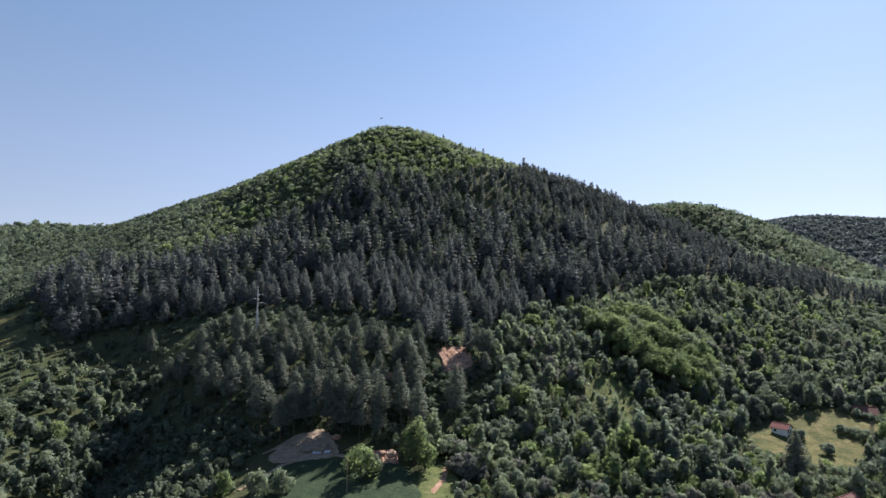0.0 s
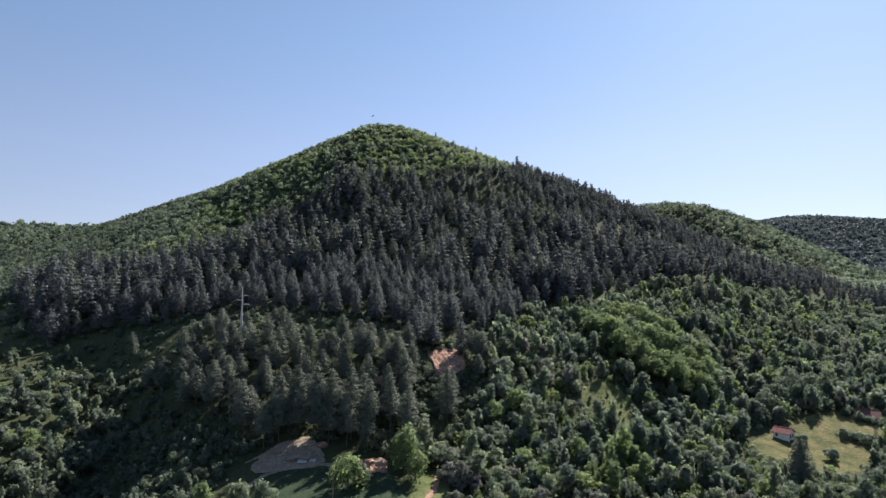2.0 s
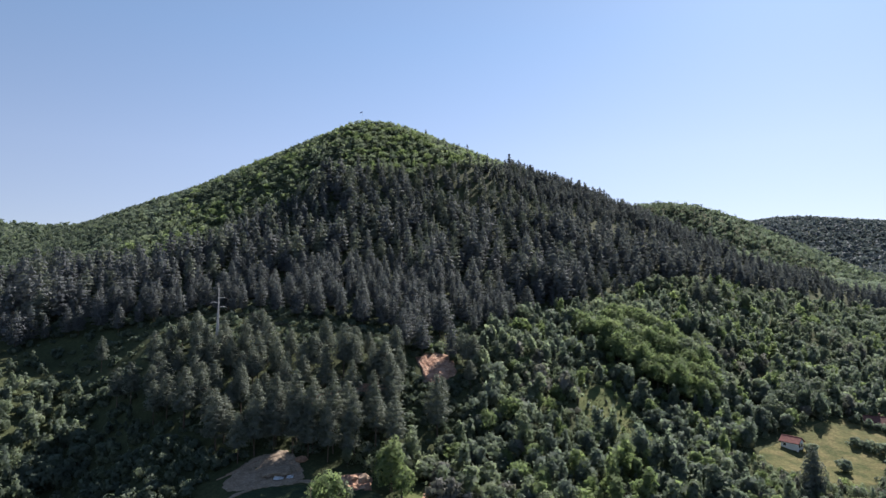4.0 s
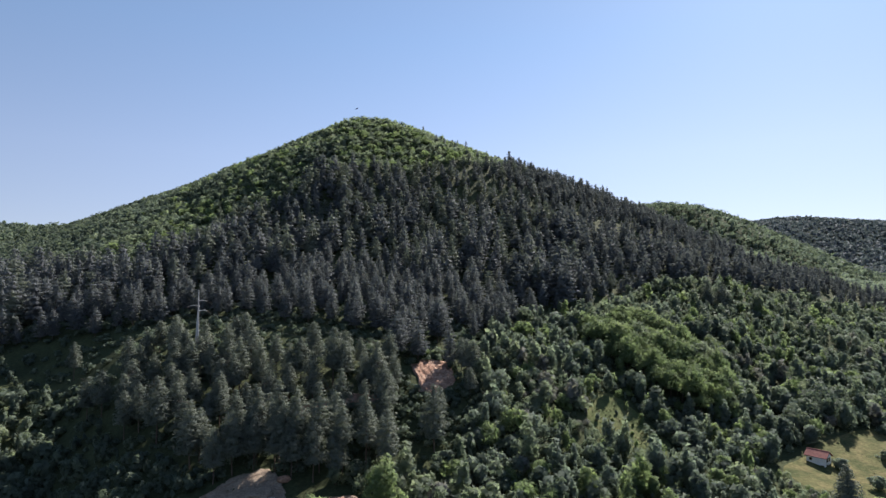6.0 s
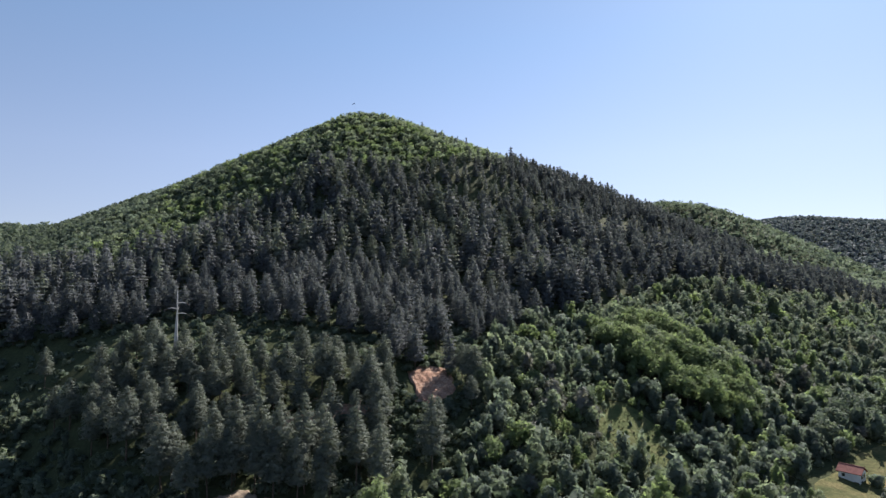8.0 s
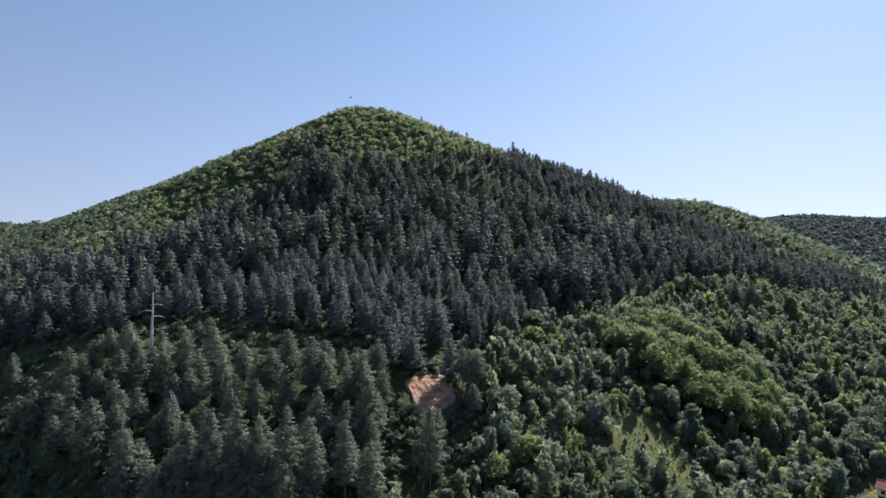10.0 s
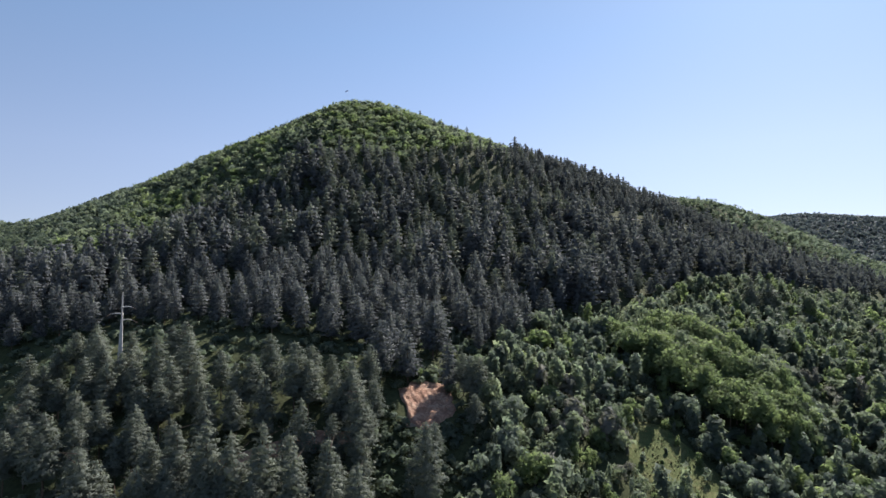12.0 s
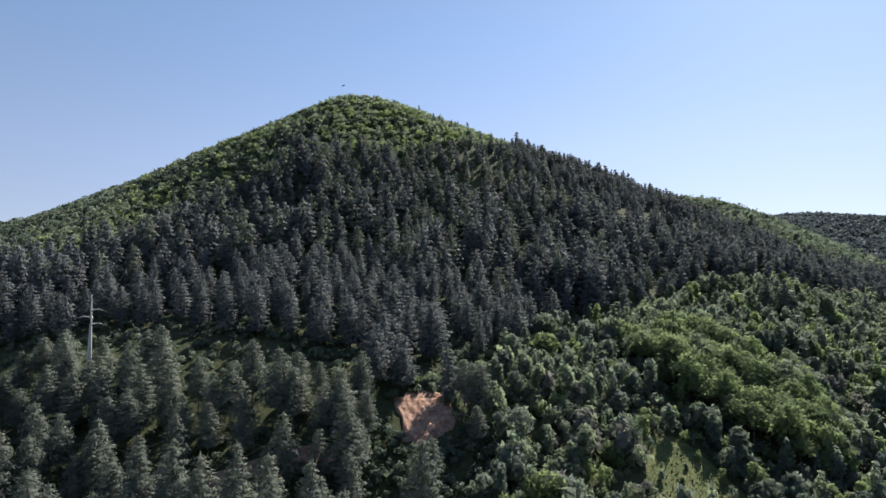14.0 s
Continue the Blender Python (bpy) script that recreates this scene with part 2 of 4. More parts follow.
FOREST_SOIL = [(-47, 222), (-40, 227), (-30, 232), (-20, 235), (-13, 235), (-15, 231.5), (-26, 228), (-36, 225), (-43, 220)]
SOIL_FRONT = [(-48, 212), (-36, 215), (-14, 222), (-13, 236), (-24, 236), (-48, 228)]
BRIGHT = [(70, 306), (99, 316), (114, 300), (118, 288), (124, 274), (118, 258), (103, 253), (90, 264), (82, 276), (74, 290)]
MEADOW_CLEAR = [(112, 224), (116, 205), (138, 201), (159.5, 220.5), (182, 245.5), (169, 257), (140, 244), (124, 235)]
OPEN = (MEADOW_CLEAR, GLADE, QUARRY, YARD, FIELD, FIELD_LOW, STRIP, STRIP_HIGH)


def spaced(*runs):
    """Grid lines, from runs of (start, end, step)."""
    return np.unique(np.concatenate([np.arange(a, b + 0.01, s) for a, b, s in runs]).round(3))


def mesh_of(name, verts, faces, mats, index=None, smooth=False, normals=None):
    """A mesh from arrays: vertices (n, 3), faces (m, k) with k corners each; normals: one for each face."""
    me = bpy.data.meshes.new(name)
    n, (m, k) = len(verts), faces.shape
    me.vertices.add(n)
    me.vertices.foreach_set("co", np.ascontiguousarray(verts, np.float32).ravel())
    me.loops.add(m * k)
    me.loops.foreach_set("vertex_index", np.ascontiguousarray(faces, np.int32).ravel())
    me.polygons.add(m)
    me.polygons.foreach_set("loop_start", np.arange(0, m * k, k, dtype=np.int32))
    for mat in mats:
        me.materials.append(mat)
    if index is not None:
        me.polygons.foreach_set("material_index", np.ascontiguousarray(index, np.int32))
    me.polygons.foreach_set("use_smooth", np.full(m, smooth or normals is not None))
    if normals is not None:
        me.attributes.new("custom_normal", "FLOAT_VECTOR", "CORNER").data.foreach_set("vector", np.repeat(normals.astype(np.float32), k, 0).ravel())
    me.update(calc_edges=True)
    return me


def make_ground():
    gx = spaced((-4800, -800, 100), (-800, -280, 20), (-280, 300, 2.5), (300, 900, 15), (900, 4800, 100))
    gy = spaced((-4800, -100, 150), (-100, 160, 10), (160, 345, 2.5), (345, 700, 7), (700, 1400, 25), (1400, 4800, 80))
    X, Y = np.meshgrid(gx, gy)
    Z = height(X, Y)
    rng = np.random.default_rng(3)
    near = (Y > 160) & (Y < 345) & (np.abs(X) < 280)
    Z = Z + np.where(near, rng.normal(0, 0.04, Z.shape), 0)
    nx, ny = len(gx), len(gy)
    i = np.arange(nx * ny).reshape(ny, nx)
    faces = np.stack([i[:-1, :-1], i[:-1, 1:], i[1:, 1:], i[1:, :-1]], -1).reshape(-1, 4)
    me = mesh_of("ground", np.stack([X, Y, Z], -1).reshape(-1, 3), faces, (FOREST_FLOOR,), None, True)
    return tagged(new("ground", me), "wooded hillside ground with dry meadows and bare soil", "ground", kind="structure")


make_ground()


def patch(name, plan, mat, label, rough=0.0, seed=1, ragged=0.8, lift=0.16):
    """A stretch of other ground with a ragged rounded outline, laid on the hillside."""
    r = np.random.default_rng(seed)
    p = np.array(plan, float)
    k = 12
    u = np.arange(k) / k
    edge = np.concatenate([catmull(p[i - 1][:, None], p[i][:, None], p[(i + 1) % len(p)][:, None], p[(i + 2) % len(p)][:, None], u).T for i in range(len(p))])
    mid = p.mean(0)
    far_out = np.linalg.norm(edge - mid, axis=1)
    edge = mid + (edge - mid) * (1 + 0.7 * np.convolve(np.tile(r.normal(0, ragged, len(edge)), 3), np.ones(3) / 3, "same")[len(edge):2 * len(edge)] / far_out)[:, None]
    rings = 22
    f = np.linspace(0, 1, rings + 1)[1:]
    XY = mid + f[:, None, None] * (edge - mid)
    Z = height(XY[..., 0], XY[..., 1]) + lift
    if rough:
        x, y = XY[..., 0], XY[..., 1]
        relief = np.sin(1.5 * x - 2.1 * y + 1.6 * np.sin(0.6 * y + 0.4 * x)) + 0.7 * np.sin(2.9 * x + 1.4 * y + 1.2 * np.sin(1.3 * x)) + 0.5 * np.sin(0.7 * x + 0.5 * y + seed)
        Z = Z + rough * (relief + r.normal(0, 0.35, Z.shape)) * (f < 0.97)[:, None]
    Z[-1] -= lift + 0.19
    n = len(edge)
    verts = np.concatenate([[(*mid, float(height(mid[:1], mid[1:])[0]) + lift)], np.concatenate([XY, Z[..., None]], -1).reshape(-1, 3)])
    i = np.arange(n)
    j = (i + 1) % n
    tris = [np.stack([np.zeros(n, int), 1 + i, 1 + j], 1)]
    for q in range(rings - 1):
        lo, hi = 1 + q * n, 1 + (q + 1) * n
        tris += [np.stack([lo + i, hi + i, hi + j], 1), np.stack([lo + i, hi + j, lo + j], 1)]
    return tagged(new(name, mesh_of(name, verts, np.concatenate(tris), (mat,), None, True)), label, "ground", kind="structure")


patch("meadow", MEADOW, DRY_GRASS, "dry yellow-green mown meadow", seed=1)
patch("meadow", FIELD, DRY_GRASS, "dry pale hayfield on the slope", seed=2)
patch("meadow", FIELD_LOW, DRY_GRASS, "dry pale hayfield on the slope", seed=12)
patch("meadow", STRIP_HIGH, GREEN_GRASS, "narrow sunlit grass strip on the slope", seed=13)
patch("meadow", GLADE, GREEN_GRASS, "green and yellow grassy glade", seed=3)
patch("meadow", GRASS, GREEN_GRASS, "short green grass beside the path", seed=4)
patch("meadow", STRIP, GREEN_GRASS, "narrow grass strip on the slope", seed=5)
patch("bare_soil", QUARRY, SOIL, "bare reddish dug slope", 0.16, 6, 1.2, 0.45)
patch("bare_soil", BANK, SOIL, "bare reddish earth bank", 0.2, 7, 0.8, 0.45)
patch("bare_soil", FOREST_SOIL, SOIL, "bare reddish earth among the pines", 0.15, 8, 1.2, 0.36)
patch("meadow", LAWN, SHADE_GRASS, "green lawn below the clearing, shade put into its colour", seed=15, lift=0.4)
patch("clearing", CLEARING, SAND, "bare sandy clearing below the pines", 0.11, 9, 0.8, 0.27)


# ---- trees ----
def trunk_shape(rng, h, r, limbs, bend=0.02):
    """Triangles of a tapered six-sided trunk with limbs."""
    out = []

    def tube(a, b, ra, rb):
        a, b = np.array(a, float), np.array(b, float)
        d = (b - a) / np.linalg.norm(b - a)
        u = np.cross(d, (0.3, 0.9, 0.1))
        u /= np.linalg.norm(u)
        v = np.cross(d, u)
        w = np.arange(7) * math.pi / 3
        ring = np.cos(w)[:, None] * u + np.sin(w)[:, None] * v
        lo, hi = a + ra * ring, b + rb * ring
        for k in range(6):
            out.append((lo[k], lo[k + 1], hi[k + 1]))
            out.append((lo[k], hi[k + 1], hi[k]))

    p = np.array((0, 0, -0.8))
    steps = 4
    for s in range(steps):
        q = np.array((*(rng.normal(0, bend * h, 2) * (s + 1) / steps), h * (s + 1) / steps))
        tube(p, q, r * (1 - 0.8 * s / steps), r * (1 - 0.8 * (s + 1) / steps))
        if s >= 1:
            for _ in range(limbs):
                a = rng.uniform(0, 6.28)
                m = p + (q - p) * rng.uniform(0.2, 1)
                reach = h * rng.uniform(0.12, 0.2)
                tube(m, m + reach * np.array((math.cos(a), math.sin(a), rng.uniform(0.2, 0.8))), r * 0.3, r * 0.06)
        p = q
    return np.array(out)


def unit(v):
    return v / (np.linalg.norm(v, axis=-1, keepdims=True) + 1e-9)


def face_normals(tris):
    return unit(np.cross(tris[:, 1] - tris[:, 0], tris[:, 2] - tris[:, 0]))


def turned_out(tris, normals):
    """The triangles with their corners ordered so that they face the way of their normals."""
    back = (face_normals(tris) * normals).sum(1) < 0
    tris[back] = tris[back][:, ::-1]
    return tris, normals


def conifer_crown(rng, h, radius, levels, count, needles, size, bare=0.3, blunt=0.6, slim=0.3, layered=0.5, tufty=0.75, wild=0.45):
    """Whorls of branches that end in upturned needle tufts, over a dense core. blunt: how slowly the crown narrows towards its top.
    Returns the triangles and the way each spray faces."""
    tufts = []
    lean = rng.normal(0, 0.1, 2)
    for lv in range(levels):
        u0 = (lv + 0.15) / levels
        start = rng.uniform(0, 6.28)
        here = max(3, int(round(count * (1 - u0) ** 0.45)))
        for br in range(here):
            u = min(0.985, u0 + rng.normal(0, 0.22 * (1.2 - layered)) / levels)
            u = max(0.0, u)
            reach = radius * (1 - u) ** blunt * (0.62 + 0.38 * min(1, u / 0.22)) * rng.uniform(0.7, 1.12)
            a = start + br * 6.283 / here + rng.normal(0, 0.2)
            z0 = h * (bare + (1 - bare) * u)
            for s in ((1.0, 0.58) if reach > 1.6 else (0.8,)):
                r = reach * s * rng.uniform(0.88, 1.05)
                tufts.append((r * math.cos(a) + lean[0] * z0 * 0.1, r * math.sin(a) + lean[1] * z0 * 0.1, z0 + 0.16 * r * s - 0.1 * r, a, u, 0.42 + 0.3 * reach / radius))
    t = np.array(tufts)
    k = len(t)
    n = k * needles
    which = np.repeat(np.arange(k), needles)
    a, u, girth = t[which, 3], t[which, 4], (t[which, 5] * radius * 0.4)[:, None]
    rad = np.stack([np.cos(a), np.sin(a), np.zeros(n)], 1)
    tang = np.stack([-np.sin(a), np.cos(a), np.zeros(n)], 1)
    up = np.array((0, 0, 1.0))
    d = unit(rng.normal(0, 1, (n, 3)) + 0.35 * up)
    dist = girth * rng.uniform(0.45, 1.0, (n, 1)) ** 0.6
    flatness = 0.68 - 0.32 * layered
    pos = t[which, :3] + dist * (d[:, :1] * rad * 1.15 + d[:, 1:2] * tang * 0.95 + d[:, 2:] * up * flatness)
    local = d[:, :1] * rad + d[:, 1:2] * tang + d[:, 2:] * up
    out = unit(rad * (0.5 + 0.5 * (1 - u))[:, None] + 0.45 * up)
    normal = unit(0.8 * out + tufty * local + rng.normal(0, 0.1, (n, 3)))
    face = unit(normal + 0.3 * up + rng.normal(0, wild, (n, 3)))
    way = unit(0.35 * local + 0.8 * rad + 0.2 * up + rng.normal(0, 0.35, (n, 3)))
    side = unit(np.cross(face, way))
    way = np.cross(side, face)
    s = (size * rng.uniform(0.7, 1.3, n) * (0.7 + 0.3 * (1 - u)))[:, None]
    tris = np.stack([pos - side * s * slim - way * s * 0.4, pos + side * s * slim - way * s * 0.4, pos + way * s * 0.7], 1)
    core, core_n = [], []
    for q in range(10):
        b = q * 2.4
        zc = h * (bare + (1 - bare) * (0.04 + 0.9 * q / 10))
        w = 0.34 * radius * (1 - 0.9 * q / 10) ** blunt
        c, e = math.cos(b) * w, math.sin(b) * w
        tall = h * (1 - bare) * 0.14
        core.append(((c - e * 0.9, e + c * 0.9, zc), (c + e * 0.9, e - c * 0.9, zc), (c * 0.2, e * 0.2, min(zc + 2 * tall, h * 1.02))))
        core_n.append((math.cos(b), math.sin(b), 0.3))
    return turned_out(np.concatenate([tris, np.array(core)]), np.concatenate([normal, unit(np.array(core_n))]))


def leafy_crown(rng, h, radius, leaves, size, lumps=8, low=0.0, parasol=0.0, ragged=0.18):
    """Leaf sprays over the outside of a heap of uneven lumps; parasol flattens the heap towards its top.
    Returns the triangles and the way each spray faces."""
    lumps = int(lumps * 1.5)
    c = unit(rng.normal(0, 1, (lumps, 3)))
    c *= rng.uniform(0.35, 0.84, (lumps, 1))
    c[0] = (0, 0, 0.45)
    c[1] = (0, 0, 0.0)
    c[:, 2] = np.abs(c[:, 2]) * 1.35 - 0.42
    if parasol:
        c[:, 2] = c[:, 2] * (1 - parasol) + 0.5 * parasol - 0.25 * parasol * np.hypot(c[:, 0], c[:, 1])
    lr = rng.uniform(0.2, 0.4, lumps)
    lr[:2] = 0.5
    weight = lr ** 2
    k = rng.choice(lumps, leaves, p=weight / weight.sum())
    d = rng.normal(0, 1, (leaves, 3))
    d[:, 2] += 0.4
    d = unit(d)
    p = c[k] + d * lr[k][:, None] * np.exp(rng.normal(-0.04, ragged, (leaves, 1)))
    crown = h * (1 - low) / 2
    pos = p * np.array((radius * 1.08, radius * 1.08, crown * 1.1)) + (0, 0, h * low + crown * 0.95)
    normal = unit(0.75 * d + 0.4 * unit(p) + rng.normal(0, 0.18, d.shape))
    face = unit(normal + rng.normal(0, 0.42, d.shape))
    t = unit(np.cross(face, rng.normal(size=d.shape)))
    b = np.cross(face, t)
    s = size * 1.12 * rng.uniform(0.6, 1.3, (leaves, 1))
    return turned_out(np.stack([pos + s * 0.62 * t, pos - s * 0.36 * t + s * 0.5 * b, pos - s * 0.3 * t - s * 0.55 * b + s * 0.1 * face], 1), normal)


def soup_mesh(name, tris, mats, index=None, normals=None):
    v = tris.reshape(-1, 3)
    return mesh_of(name, v, np.arange(len(v)).reshape(-1, 3), mats, index, False, normals)


def scatter(rng, x0, x1, y0, y1, step):
    """Places on a shaken grid."""
    X, Y = np.meshgrid(np.arange(x0, x1, step), np.arange(y0, y1, step))
    X[1::2] += step / 2
    X, Y = X.ravel(), Y.ravel()
    return X + rng.uniform(-0.38, 0.38, X.shape) * step, Y + rng.uniform(-0.38, 0.38, X.shape) * step


def wood(name, shapes, x, y, scale, rng, mats, choice, label, category):
    """One joined stand of trees. shapes: list of (triangles, normals, True where bark); choice: the leaf material of each tree; bark is the last material."""
    z = height(x, y)
    turn = rng.uniform(0, 6.283, len(x))
    which = rng.integers(0, len(shapes), len(x))
    blocks, facing, index = [], [], []
    for k, (tris, normals, bark) in enumerate(shapes):
        sel = np.nonzero(which == k)[0]
        c, s = np.cos(turn[sel]), np.sin(turn[sel])
        wide = scale[sel] * rng.uniform(0.84, 1.28, len(sel))
        px = tris[None, :, :, 0] * c[:, None, None] - tris[None, :, :, 1] * s[:, None, None]
        py = tris[None, :, :, 0] * s[:, None, None] + tris[None, :, :, 1] * c[:, None, None]
        px, py = px * wide[:, None, None] + x[sel, None, None], py * wide[:, None, None] + y[sel, None, None]
        pz = tris[None, :, :, 2] * (scale[sel] * rng.uniform(0.84, 1.2, len(sel)))[:, None, None] + z[sel, None, None]
        blocks.append(np.stack([px, py, pz], -1).reshape(-1, 3, 3))
        nx, ny = normals[None, :, 0], normals[None, :, 1]
        facing.append(np.stack([nx * c[:, None] - ny * s[:, None], nx * s[:, None] + ny * c[:, None], np.repeat(normals[None, :, 2], len(sel), 0)], -1).reshape(-1, 3))
        index.append(np.where(bark[None, :], len(mats) - 1, choice[sel][:, None]).ravel())
    me = soup_mesh(name, np.concatenate(blocks), mats, np.concatenate(index), np.concatenate(facing))
    return tagged(new(name, me), label, category, kind="stuff")


def shape(crown, trunk=None):
    tris, normals = crown
    if trunk is None:
        return tris, normals, np.zeros(len(tris), bool)
    return np.concatenate([tris, trunk]), np.concatenate([normals, face_normals(trunk)]), np.arange(len(tris) + len(trunk)) >= len(tris)


def tree_thing(name, crown, trunk, leaf, label, category, group=""):
    """A single tree: an Empty at its foot with a trunk and a crown."""
    root = new(name)
    new("trunk", soup_mesh("trunk", trunk, (BARK,))).parent = root
    new("crown", soup_mesh("crown", crown[0], (leaf,), None, crown[1])).parent = root
    return tagged(root, label, category, group)


def stand(x, y, scale=1.0, turn=0.0, wide=1.0):
    z = float(height(np.array([x]), np.array([y]))[0])
    return Matrix.LocRotScale((x, y, z), Euler((0, 0, turn)), (scale * wide, scale * wide, scale))


rng = np.random.default_rng(11)

# pines
px, py = scatter(rng, -290, 480, 180, 590, 7.4)
keep = inside(px, py, PINE_PLAN) & ~inside(px, py, CORRIDOR) & ~inside(px, py, SPUR_END) & ~inside(px, py, QUARRY_FRONT) & (rng.uniform(size=px.shape) > 0.04)
for plan in OPEN:
    keep &= ~inside(px, py, plan)
keep &= ~(inside(px, py, SOIL_FRONT) & (rng.uniform(size=px.shape) < 0.3))
keep &= np.hypot(px + 78, py - 251) > 2.5
keep &= ~(inside(px, py, [(-4, 254), (13, 256), (29, 277), (10, 277)]) & (rng.uniform(size=px.shape) < 0.65))
px, py = px[keep], py[keep]
first = np.zeros(len(px), bool)
first[np.argsort(py + 0.25 * np.abs(px + 40))[:280]] = True
makers = []
for k in range(10):
    h = rng.uniform(18, 20.5)
    makers.append(tree_thing("pine_tree", conifer_crown(rng, h, rng.uniform(3.9, 4.7), 14, 8, 25, 0.8, rng.uniform(0.18, 0.36), rng.uniform(0.45, 0.66), 0.2, rng.uniform(0.3, 0.8)),
                             trunk_shape(rng, h * 0.96, 0.24, 2), PINE, "tall dark green black pine on the wooded slope", "pine tree", "pines on the spur"))
back = []
for k in range(6):
    h = rng.uniform(17, 19.5)
    back.append(tree_thing("spruce_tree", conifer_crown(rng, h, rng.uniform(3.9, 4.7), 12, 8, 11, 1.05, rng.uniform(0.1, 0.22), rng.uniform(0.45, 0.65), 0.24, rng.uniform(0.3, 0.8)),
                           trunk_shape(rng, h * 0.96, 0.22, 2), HAZE_SPRUCE, "dark conifer with haze-blue needles at the foot of the hill's face", "conifer", "conifers at the foot of the face"))
on_spur = py < 262 - 0.16 * (px + 60)
for kit, chosen in ((makers, first & on_spur), (back, first & ~on_spur)):
    for n_, i_ in enumerate(np.nonzero(chosen)[0]):
        m_ = stand(px[i_], py[i_], rng.uniform(0.76, 1.06), rng.uniform(0, 6.28), rng.uniform(0.9, 1.12))
        if n_ < len(kit):
            kit[n_].matrix_basis = m_
        else:
            copy_thing(kit[n_ % len(kit)], m_)
rest = ~first
mid = rest & (py < 370)
far = rest & ~mid
mid_shapes = [shape(conifer_crown(rng, 18, rng.uniform(3.7, 4.6), 9, 7, 6, 1.35, 0.14, rng.uniform(0.42, 0.62), 0.4, rng.uniform(0.3, 0.8), 0.5, 0.35), trunk_shape(rng, 15, 0.2, 0)) for _ in range(10)]
far_shapes = [shape(conifer_crown(rng, 16, rng.uniform(3.5, 4.4), 7, 6, 6, 1.5, 0.1, rng.uniform(0.42, 0.62), 0.42, rng.uniform(0.2, 0.6), 0.4, 0.3)) for _ in range(12)]
wood("pine_wood", mid_shapes, px[mid], py[mid], rng.uniform(0.52, 1.18, mid.sum()) * (1 + 0.14 * np.sin(px[mid] / 11 + 2 * np.sin(py[mid] / 17))), rng, (PINE, HAZE_SPRUCE, BARK), (rng.uniform(size=mid.sum()) < 0.8).astype(int),
     "dense dark pine wood on the hill's face", "pine wood")
wood("pine_wood", far_shapes, px[far], py[far], np.where((py[far] > 500) | ((px[far] > -15) & (py[far] > 440)), 0.7, 1.0) * rng.uniform(0.66, 1.12, far.sum()) * (1 + 0.14 * np.sin(px[far] / 11 + 2 * np.sin(py[far] / 17))), rng, (PINE, HAZE_SPRUCE, BARK), (rng.uniform(size=far.sum()) < np.where(px[far] > 90, 1.0, 0.6)).astype(int),
     "dense dark pine wood high on the hill", "pine wood")

rx, ry = scatter(rng, 60, 330, 490, 580, 7.0)
ok = inside(rx, ry, PINE_PLAN)
rx, ry = rx[ok], ry[ok]
wood("pine_wood", far_shapes, rx, ry, rng.uniform(0.4, 0.72, len(rx)), rng, (PINE, HAZE_SPRUCE, BARK), np.ones(len(rx), int), "close young conifers along the hill's ridge", "pine wood")

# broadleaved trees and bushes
LEAVES = (LEAF_DARK, LEAF_MID, LEAF_BRIGHT, LEAF_GREY, BARK, LEAF_DARK_SHADE, BARK)


def leaf_choice(x, y, rng):
    """Kinds grow in drifts."""
    drift = np.sin(x / 17 + 1.3 * np.sin(y / 23)) + np.sin(y / 13 + x / 29) + rng.normal(0, 0.8, x.shape)
    # Left slope held to dark leaves: its shade put into the colour.
    drift = np.where((x > -130) & (x < -45) & (y < 320), np.clip(drift, -1.5, 0.3), drift)
    return np.where(drift > 2.2, 3, np.where(drift > 0.4, 1, np.where(drift < -1.6, 2, 0)))


def upland(x, y, rng):
    """Darker leaves mix in upslope; on the left slope they stand in for shade."""
    k = leaf_choice(x, y, rng)
    u = rng.uniform(size=x.shape)
    k = np.where((x > 10) & (u < 0.16), 5, np.where((x > 10) & (u > 0.88), 2, k))
    u = rng.uniform(size=x.shape)
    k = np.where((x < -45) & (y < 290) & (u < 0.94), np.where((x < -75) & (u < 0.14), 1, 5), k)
    return np.where((x > 60) & (rng.uniform(size=x.shape) < np.clip((y - 255) / 60, 0, 0.35)), 5, k)


def sizes(n, rng):
    """Mostly bushes, some trees, a few tall ones."""
    s = np.clip(np.exp(rng.normal(-0.36, 0.4, n)), 0.28, 1.3)
    return np.where(rng.uniform(size=n) < 0.12, rng.uniform(0.9, 1.6, n), s)


def free(x, y):
    ok = ~inside(x, y, PINE_PLAN)
    for plan in OPEN:
        ok &= ~inside(x, y, plan)
    return ok


def uneven(rng, h, radius, leaves, size, upright=1.0):
    """Round, upright and spreading crowns for a mixed thicket."""
    kinds = ((1.0, 1.0, 9, 0.16), (1.25, 0.62, 7, 0.24), (0.8, 1.2, 11, 0.22), (1.1, 0.85, 10, 0.2), (1.4, 0.5, 6, 0.26), (0.7, 0.95, 8, 0.2), (1.0, 1.1, 12, 0.16), (1.15, 0.72, 8, 0.28), (0.9, 0.9, 7, 0.22), (1.3, 0.75, 9, 0.2))
    return [shape(leafy_crown(rng, h * (1 + (a - 1) * upright) * rng.uniform(0.92, 1.08), radius * (1 + (b - 1) * upright), leaves, size, lumps, 0.0, 0.0, ragged)) for a, b, lumps, ragged in kinds]


bx, by = scatter(rng, -240, 285, 166, 330, 3.05)
ok = free(bx, by) & ~inside(bx, by, BRIGHT)
gaps = np.sin(bx / 9 + 2 * np.sin(by / 14)) * np.sin(by / 8 + 1.5 * np.sin(bx / 19))
ok &= (gaps < 0.62) | (rng.uniform(size=bx.shape) < 0.6)
